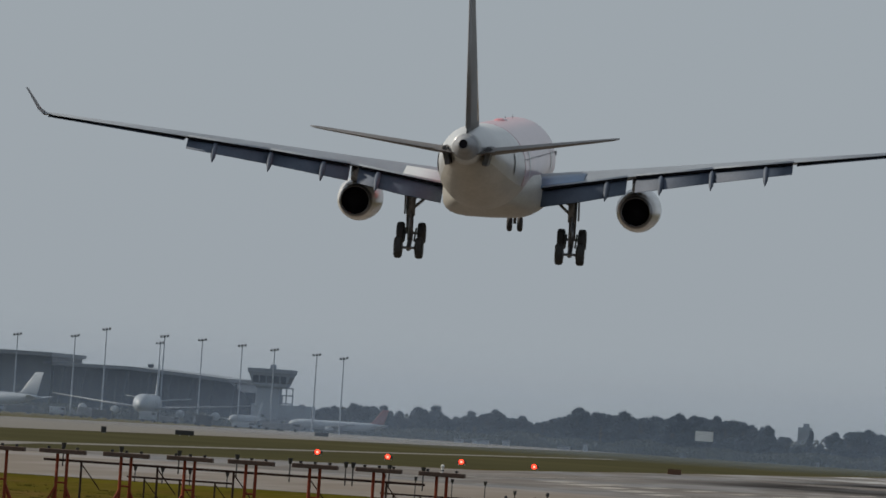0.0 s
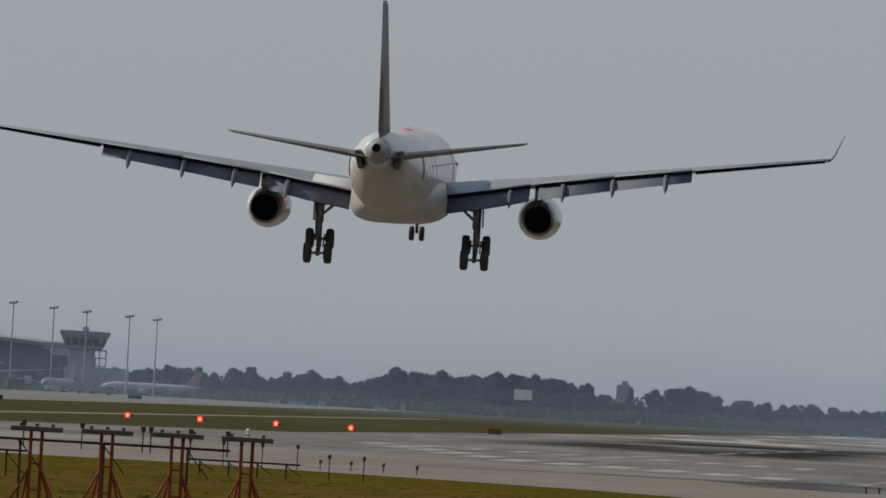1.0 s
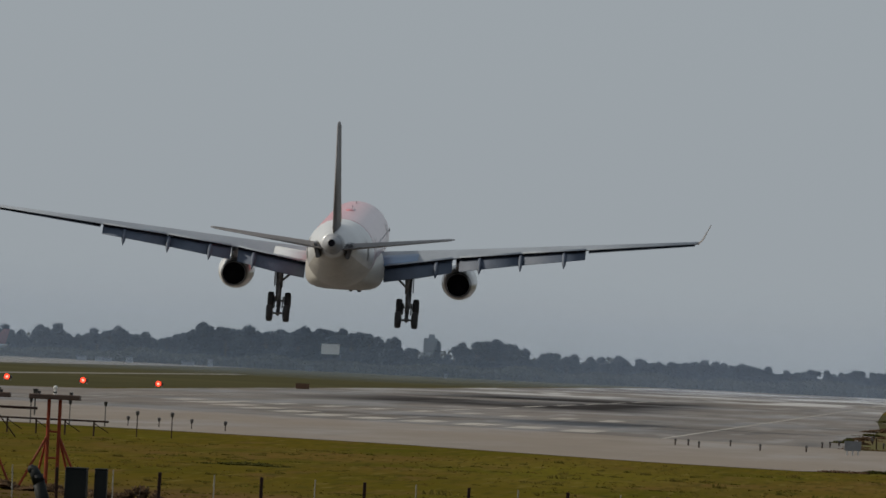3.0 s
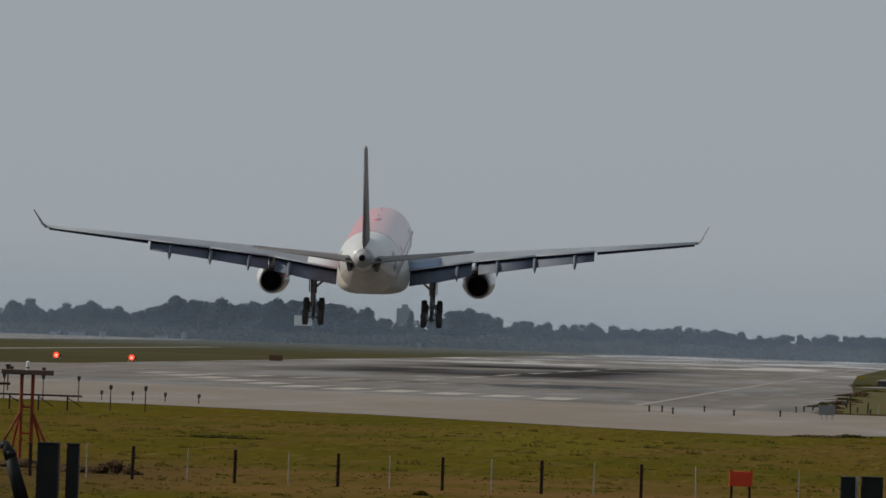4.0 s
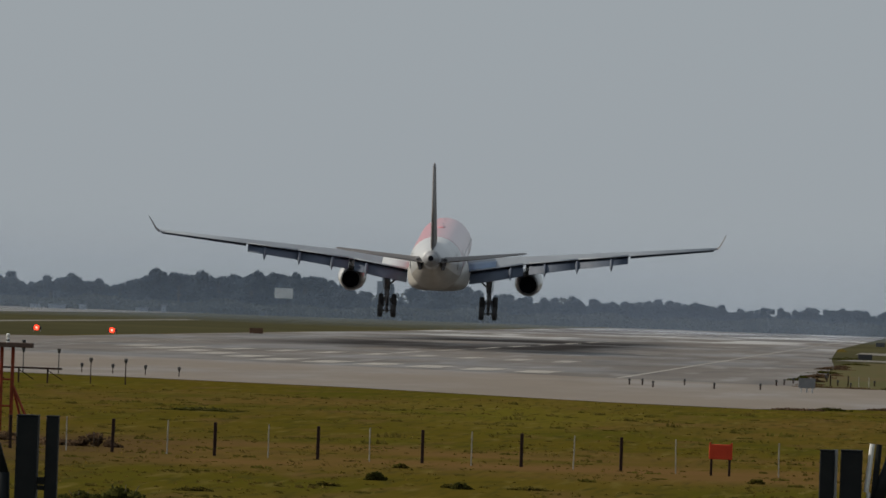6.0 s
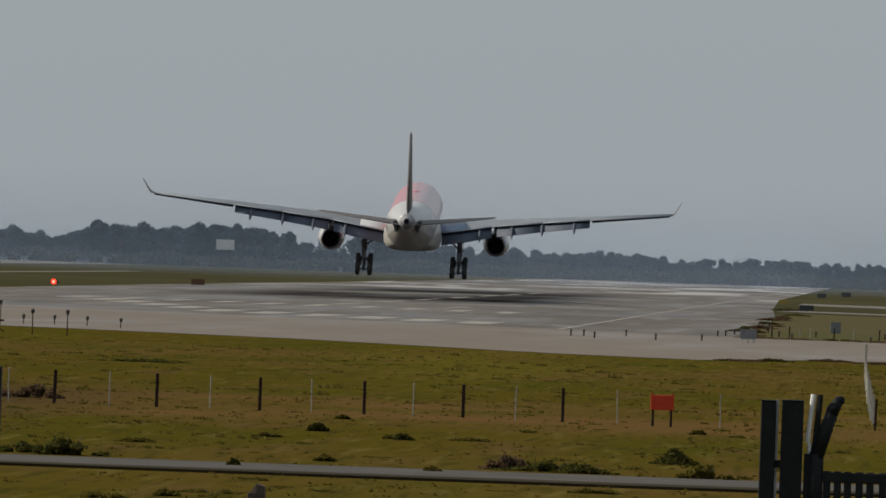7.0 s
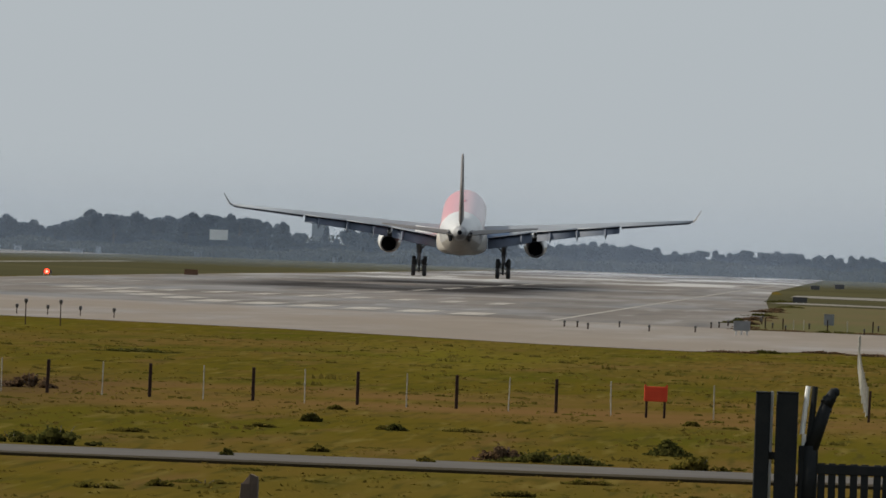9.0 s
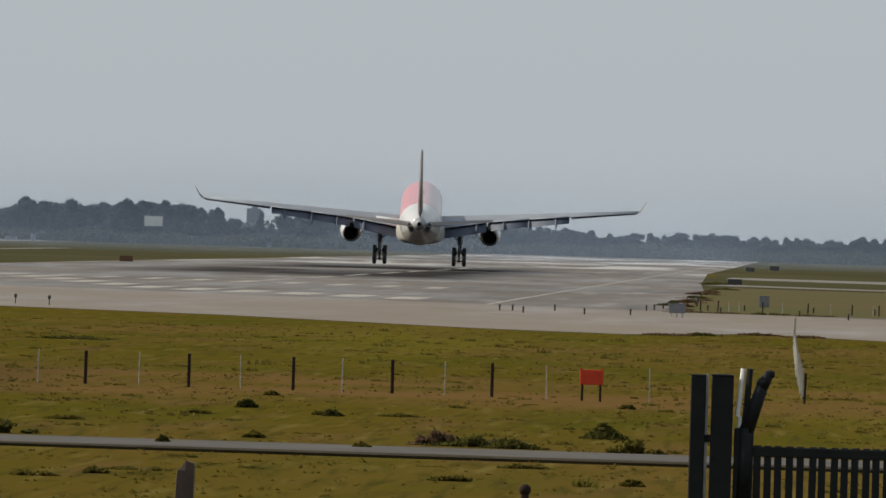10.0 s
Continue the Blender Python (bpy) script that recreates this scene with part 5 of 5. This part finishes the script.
def weed_patch(name, label, count, seed):
    """Coarse weed clumps and low dark tussocks scattered over the near grass."""
    rng = np.random.default_rng(seed)
    vs, fs = [], []
    for i in range(count):
        y = math.sqrt(rng.uniform(140 ** 2, 470 ** 2))
        if 199 < y < 212:
            continue
        x = rng.uniform(-0.16, 0.03) * y
        r, h = rng.uniform(0.08, 0.6) * (0.6 + y / 400.0), rng.uniform(0.03, 0.10)
        if rng.uniform() < 0.12:
            h *= 2.0
        for k in range(16):
            a, q = rng.uniform(0, 6.283), r * math.sqrt(rng.uniform())
            px, py = x + q * math.cos(a), y + q * math.sin(a)
            s, t = rng.uniform(0.03, 0.08), h * rng.uniform(0.5, 1.2)
            dx = rng.normal(0, 0.05)
            b = len(vs)
            vs += [(px - s, py, 0.0), (px + s, py, 0.0), (px + s * 0.6 + dx, py + 0.03, t * 0.7), (px + dx, py, t), (px - s * 0.6 + dx, py - 0.03, t * 0.6)]
            fs.append((b, b + 1, b + 2, b + 3, b + 4))
    me = bpy.data.meshes.new(name)
    me.from_pydata(vs, [], fs)
    me.materials.append(M["weed"])
    tagged(new(name, me), label, "weeds", kind="stuff")


build_wood()
build_shrubs()
weed_patch("weeds", "low dark weed clumps scattered in the grass", 420, 12)
grass_field("grass", "short olive and straw grass tufts", -0.17, 0.04, 135, 330, 7000, 0.03, 0.09, 1, skip=((200.5, 211),))
grass_field("grass", "short olive and straw grass tufts", -0.17, 0.04, 330, 476, 3200, 0.03, 0.10, 2)


# ---- apron: terminal, tower, masts, parked aircraft ----
def build_terminal():
    e = empty("terminal_building", 0, 2520, 0)
    tagged(e, "long dark blue-grey terminal with pale flat roof", "building")
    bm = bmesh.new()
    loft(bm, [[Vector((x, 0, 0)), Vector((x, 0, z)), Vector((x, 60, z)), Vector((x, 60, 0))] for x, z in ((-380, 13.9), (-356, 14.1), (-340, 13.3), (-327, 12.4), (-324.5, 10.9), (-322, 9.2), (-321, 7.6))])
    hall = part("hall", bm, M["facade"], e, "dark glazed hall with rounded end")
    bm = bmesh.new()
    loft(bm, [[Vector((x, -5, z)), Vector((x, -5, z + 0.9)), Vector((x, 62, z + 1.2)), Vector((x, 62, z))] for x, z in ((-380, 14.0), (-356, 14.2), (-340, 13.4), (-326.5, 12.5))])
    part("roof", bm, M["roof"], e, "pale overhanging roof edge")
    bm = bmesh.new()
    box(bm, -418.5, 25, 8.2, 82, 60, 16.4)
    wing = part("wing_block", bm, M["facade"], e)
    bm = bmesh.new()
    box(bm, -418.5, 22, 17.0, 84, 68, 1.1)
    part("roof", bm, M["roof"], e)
    pane = bmesh.new()
    box(pane, 0, 0, 0, 3.0, 0.15, 2.6)
    pm = bpy.data.meshes.new("window")
    pane.to_mesh(pm)
    pane.free()
    pm.materials.append(M["farglass"])
    for i in range(15):
        for k in range(4):
            x = -375.5 + 3.6 * i
            z = 2.2 + 3.0 * k
            if z + 1.5 < curve_at([(-380, 13.7), (-340, 13.1), (-328, 12), (-324, 9)], x):
                shared("window", pm, hall, pose(x, -0.12, z))
    for i in range(11):
        for k in range(5):
            shared("window", pm, wing, pose(-456 + 7.0 * i, -5.1, 2.2 + 3.2 * k))
    for i in range(9):
        bm = bmesh.new()
        x = -376.0 + 6.2 * i
        rod(bm, (x, -4.5, 0), (x + 2.2, -4.5, curve_at([(-380, 13.9), (-340, 13.3), (-327, 12.4), (-323, 10)], x)), 0.35, 0.35, 8)
        part("raking_column", bm, M["facade"], e)
    bm = bmesh.new()
    box(bm, -351, 10, 15.7, 1.4, 2, 1.0)
    part("roof_plant", bm, M["facade"], e)
    bm = bmesh.new()
    box(bm, -318.5, 12, 5.0, 9, 20, 10.0)
    part("link_block", bm, M["facade"], e)


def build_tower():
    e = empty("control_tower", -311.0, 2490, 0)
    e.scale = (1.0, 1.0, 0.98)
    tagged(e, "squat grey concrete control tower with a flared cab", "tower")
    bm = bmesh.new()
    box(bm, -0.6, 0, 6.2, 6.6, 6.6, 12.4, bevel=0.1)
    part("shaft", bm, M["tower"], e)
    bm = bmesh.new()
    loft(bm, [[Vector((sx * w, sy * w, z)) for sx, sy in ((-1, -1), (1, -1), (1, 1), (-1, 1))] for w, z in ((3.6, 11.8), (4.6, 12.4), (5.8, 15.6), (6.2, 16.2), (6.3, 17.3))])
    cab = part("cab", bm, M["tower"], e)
    for a in range(4):
        for i in range(5):
            bm = bmesh.new()
            box(bm, -3.9 + 1.95 * i, -5.3, 14.2, 1.6, 0.12, 2.1, rot=None)
            for v in bm.verts:
                v.co.y -= (v.co.z - 14.2) * 0.37
                v.co = Matrix.Rotation(a * math.pi / 2, 3, "Z") @ v.co
            part("window", bm, M["farglass"], cab)
    bm = bmesh.new()
    box(bm, 0.2, 0, 17.9, 1.6, 1.6, 1.3)
    part("roof_hut", bm, M["tower"], e)
    bm = bmesh.new()
    rod(bm, (0.2, 0, 18.4), (0.2, 0, 21.0), 0.08, 0.05, 6)
    part("aerial", bm, M["strut"], e)
    for z in (7.6, 9.9, 12.0):
        bm = bmesh.new()
        box(bm, 4.6, 0, z, 3.4, 3.0, 0.35)
        part("landing", bm, M["tower"], e)
    for x in (4.2, 6.0):
        bm = bmesh.new()
        rod(bm, (x, 1.2, 0), (x, 1.2, 12.2), 0.18, 0.18, 6)
        part("stair_post", bm, M["tower"], e)
    bm = bmesh.new()
    box(bm, 3.5, 2, 3.6, 17, 10, 7.2)
    part("base_block", bm, M["tower"], e)


def build_masts():
    first = None
    for x, z in ((-394, 23.0), (-377.8, 22.0), (-361.7, 22.6), (-353.0, 25.0), (-337.8, 22.2), (-336.7, 24.1), (-326.1, 23.8), (-314.9, 23.0), (-305.8, 22.4), (-294.0, 21.8), (-286.4, 21.3)):
        e = empty("floodlight_mast", x, 2450, 0)
        tagged(e, "tall slender floodlight mast on the apron", "light mast", "apron floodlight masts")
        bm = bmesh.new()
        rod(bm, (0, 0, 0), (0, 0, z - 0.6), 0.26, 0.13, 8)
        part("pole", bm, M["tower"], e)
        bm = bmesh.new()
        rod(bm, (-0.9, 0, z - 0.7), (0.9, 0, z - 0.4), 0.08, 0.08, 6)
        head = part("crosshead", bm, M["tower"], e)
        for dx in (-0.9, 0.0, 0.9):
            bm = bmesh.new()
            box(bm, dx, -0.2, z - 0.25 + 0.18 * dx, 0.62, 0.5, 0.5, rot=Euler((radians(30), 0, 0)).to_matrix())
            part("floodlight", bm, M["fairing"], head)


def build_far_antennas():
    for x, h in ((-67.0, 6.8), (-59.0, 6.2), (-53.0, 7.3)):
        e = empty("antenna_mast", x, 2840, 0)
        tagged(e, "thin distant antenna mast above the trees", "mast", "distant antenna masts")
        bm = bmesh.new()
        rod(bm, (0, 0, 0), (0, 0, h), 0.09, 0.05, 6)
        part("pole", bm, M["tower"], e)
    e = empty("radio_antenna", -51.5, 2845, 0)
    tagged(e, "grey latticed antenna frame rising over the trees", "antenna")
    for dx in (-0.9, 0.9):
        bm = bmesh.new()
        rod(bm, (dx, 0, 0), (dx, 0, 7.9), 0.09, 0.07, 6)
        part("leg", bm, M["tower"], e)
    for z in (5.6, 6.7, 7.8):
        bm = bmesh.new()
        rod(bm, (-1.1, 0, z), (1.1, 0, z), 0.06, 0.06, 6)
        part("crossbar", bm, M["tower"], e)


def parked_jet(x, y, rz, s, fin_mat, label, engines):
    e = empty("parked_airliner", x, y, 0, rz)
    tagged(e, label, "airliner", "parked airliners")
    ln, r, zc = 60 * s, 2.8 * s, 5.0 * s
    bm = bmesh.new()
    loft(bm, [ring(0, ln * (0.5 - k), zc + dz * s, r * q, r * q, 20) for k, q, dz in ((0, 0.05, -0.6), (0.02, 0.5, -0.4), (0.07, 0.85, -0.1), (0.13, 1, 0), (0.68, 1, 0), (0.80, 0.8, 0.5), (0.9, 0.5, 1.1), (1.0, 0.1, 1.7))])
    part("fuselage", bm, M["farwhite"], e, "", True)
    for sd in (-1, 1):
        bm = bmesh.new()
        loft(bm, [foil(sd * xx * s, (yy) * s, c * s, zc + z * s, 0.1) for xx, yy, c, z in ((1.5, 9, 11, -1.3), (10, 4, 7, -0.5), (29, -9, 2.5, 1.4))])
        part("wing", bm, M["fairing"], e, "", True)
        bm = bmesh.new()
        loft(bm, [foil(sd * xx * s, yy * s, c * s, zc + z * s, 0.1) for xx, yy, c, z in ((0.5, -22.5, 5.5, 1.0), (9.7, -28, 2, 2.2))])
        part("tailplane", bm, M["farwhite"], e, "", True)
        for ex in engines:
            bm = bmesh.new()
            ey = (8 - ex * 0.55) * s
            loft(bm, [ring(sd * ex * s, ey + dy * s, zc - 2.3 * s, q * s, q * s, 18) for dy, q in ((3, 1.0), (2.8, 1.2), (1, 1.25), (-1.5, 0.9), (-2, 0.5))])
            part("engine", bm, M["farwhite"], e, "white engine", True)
        bm = bmesh.new()
        rod(bm, (sd * 5 * s, -2 * s, 0), (sd * 5 * s, -2 * s, zc - 1.5 * s), 0.35 * s, 0.3 * s, 8)
        part("main_gear", bm, M["tyre"], e)
    bm = bmesh.new()
    rod(bm, (0, ln * 0.4, 0), (0, ln * 0.4, zc - 2 * s), 0.3 * s, 0.2 * s, 8)
    part("nose_gear", bm, M["tyre"], e)
    bm = bmesh.new()
    loft(bm, [foil(0, yy * s, c * s, zc + z * s, 0.09, up=(1, 0, 0)) for yy, c, z in ((-18, 9.5, 2.0), (-20.5, 7.5, 3.4), (-26.5, 3.6, 11.4))])
    part("fin", bm, fin_mat, e, "", True)


def build_vehicle(x, y, w, h, material, label):
    e = empty("service_truck", x, y, 0)
    tagged(e, label, "truck", "apron service trucks")
    bm = bmesh.new()
    box(bm, 0, 0, h * 0.55, w, 2.4, h * 0.7, bevel=0.08)
    part("body", bm, material, e)
    bm = bmesh.new()
    box(bm, w * 0.36, -0.02, h * 0.75, w * 0.24, 2.44, h * 0.22, bevel=0.03)
    part("window", bm, M["glassy"], e)
    for k in (-0.32, 0.32):
        bm = bmesh.new()
        rod(bm, (w * k, -1.25, 0.42), (w * k, 1.25, 0.42), 0.42, 0.42, 12)
        part("wheel", bm, M["tyre"], e)


def build_apron():
    build_terminal()
    build_tower()
    build_masts()
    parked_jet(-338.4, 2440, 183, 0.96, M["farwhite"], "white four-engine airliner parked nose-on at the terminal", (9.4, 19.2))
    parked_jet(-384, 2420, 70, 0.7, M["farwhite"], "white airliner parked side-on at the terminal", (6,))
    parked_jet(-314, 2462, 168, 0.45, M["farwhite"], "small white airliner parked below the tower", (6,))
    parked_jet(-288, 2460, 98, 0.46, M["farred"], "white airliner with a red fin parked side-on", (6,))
    rng = np.random.default_rng(4)
    for i in range(15):
        x = -400 + 7.2 * i + rng.uniform(-2, 2)
        build_vehicle(x * 2330 / 2450.0, 2330 + rng.uniform(-30, 30), rng.uniform(3.5, 7), rng.uniform(1.8, 3.2), (M["farwhite"], M["greyboard"], M["fairing"], M["blackboard"])[i % 4], ("white", "grey", "grey", "dark")[i % 4] + " service truck on the apron")
    for x, w, h, mt in ((-246, 4.2, 0.9, "farwhite"), (-239, 1.6, 1.2, "farwhite"), (-252, 2.2, 0.9, "farwhite"), (-217, 0.9, 1.7, "farwhite"), (-223, 3.0, 0.8, "farwhite"), (-190, 1.6, 1.0, "roof"), (-153, 0.7, 1.0, "farwhite")):
        e = empty("hut", x, 2440, 0)
        tagged(e, "low pale hut before the distant trees", "hut", "huts before the trees")
        bm = bmesh.new()
        box(bm, 0, 0, h / 2, w, 5, h)
        part("wall", bm, M[mt], e)
        bm = bmesh.new()
        box(bm, 0, 0, h + 0.15, w + 0.4, 5.4, 0.3)
        part("roof", bm, M["roof"], e)
    e = empty("apartment_tower", -258.0, 4000, 0)
    tagged(e, "far grey apartment tower above the trees", "building")
    bm = bmesh.new()
    box(bm, 0, 0, 7.0, 6.1, 6, 14.0)
    body = part("wall", bm, M["tower"], e)
    bm = bmesh.new()
    box(bm, 0.4, 0, 14.9, 2.6, 4, 1.8)
    part("roof_hut", bm, M["tower"], e)
    # windows take the pale roof colour, haze-washed contrast painted in
    for i in range(4):
        for k in range(6):
            bm = bmesh.new()
            box(bm, -2.3 + 1.5 * i, -3.03, 3.2 + 1.8 * k, 0.7, 0.1, 0.8)
            part("window", bm, M["roof"], body)


build_apron()


build_far_antennas()


# ---- see-through sheets for distance haze ----

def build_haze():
    """Added see-through sheets, one behind another across the far side of the airfield, standing in for haze."""
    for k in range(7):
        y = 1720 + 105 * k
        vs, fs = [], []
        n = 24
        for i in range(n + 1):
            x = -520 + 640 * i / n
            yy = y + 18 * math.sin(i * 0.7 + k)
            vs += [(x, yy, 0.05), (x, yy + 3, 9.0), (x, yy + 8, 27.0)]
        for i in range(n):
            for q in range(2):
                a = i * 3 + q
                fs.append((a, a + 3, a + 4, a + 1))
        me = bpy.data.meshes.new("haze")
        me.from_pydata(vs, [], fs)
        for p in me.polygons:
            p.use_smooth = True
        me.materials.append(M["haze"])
        tagged(new("haze", me), "thin blue-grey sheet standing in for haze before the distant trees", "haze", kind="stuff")


build_haze()


# ---- motion ----
def fly(x, y, z, heading, pitch, bank):
    """The airliner's pose: place of its main-gear station, heading from the runway's direction, nose-up pitch, right-wing-down bank."""
    return Matrix.Translation((x, y, z)) @ Matrix.Rotation(radians(heading), 4, "Z") @ Matrix.Rotation(radians(pitch), 4, "X") @ Matrix.Rotation(radians(bank), 4, "Y")


def motions():
    walk(airliner, [
        (0, fly(-60.34, 592.11, 23.28, 2.13, 2.90, -1.30)),
        (0.3, fly(-58.72, 594.21, 22.54, 2.06, 2.83, -1.21)),
        (0.5, fly(-58.64, 608.15, 21.95, 2.12, 2.55, -1.14)),
        (1, fly(-58.27, 642.05, 20.79, 2.14, 2.02, -0.55)),
        (1.5, fly(-58.33, 676.80, 19.43, 2.17, 1.84, 0.17)),
        (2, fly(-58.34, 712.94, 17.79, 2.20, 2.04, 0.87)),
        (2.5, fly(-58.58, 749.91, 16.09, 2.10, 2.78, 1.09)),
        (2.7, fly(-58.60, 764.36, 15.39, 2.08, 3.10, 0.87)),
        (3.8, fly(-58.17, 840.79, 12.39, 2.02, 4.43, -0.47)),
        (4, fly(-58.19, 854.89, 11.99, 2.00, 4.49, -0.47)),
        (4.5, fly(-58.31, 890.16, 11.30, 1.94, 4.32, -0.56)),
        (5, fly(-58.30, 925.72, 10.85, 1.81, 4.17, -0.47)),
        (5.2, fly(-58.32, 940.06, 10.67, 1.76, 4.18, -0.54)),
        (6.3, fly(-58.59, 1019.91, 10.01, 1.75, 3.87, 0.29)),
        (6.5, fly(-58.70, 1034.07, 9.85, 1.75, 3.82, 0.53)),
        (7, fly(-58.65, 1068.73, 9.36, 1.73, 4.03, 0.56)),
        (7.5, fly(-58.76, 1102.50, 9.00, 1.76, 4.33, -0.09)),
        (8, fly(-58.65, 1136.42, 8.67, 1.90, 4.38, -0.65)),
        (8.5, fly(-58.64, 1170.95, 8.48, 2.06, 4.56, -0.48)),
        (9, fly(-58.67, 1206.26, 8.05, 2.20, 5.02, -0.02)),
        (9.5, fly(-58.92, 1241.12, 7.75, 2.30, 5.19, 0.21)),
        (10, fly(-58.69, 1275.52, 7.48, 2.34, 5.35, 0.27)),
    ])


motions()
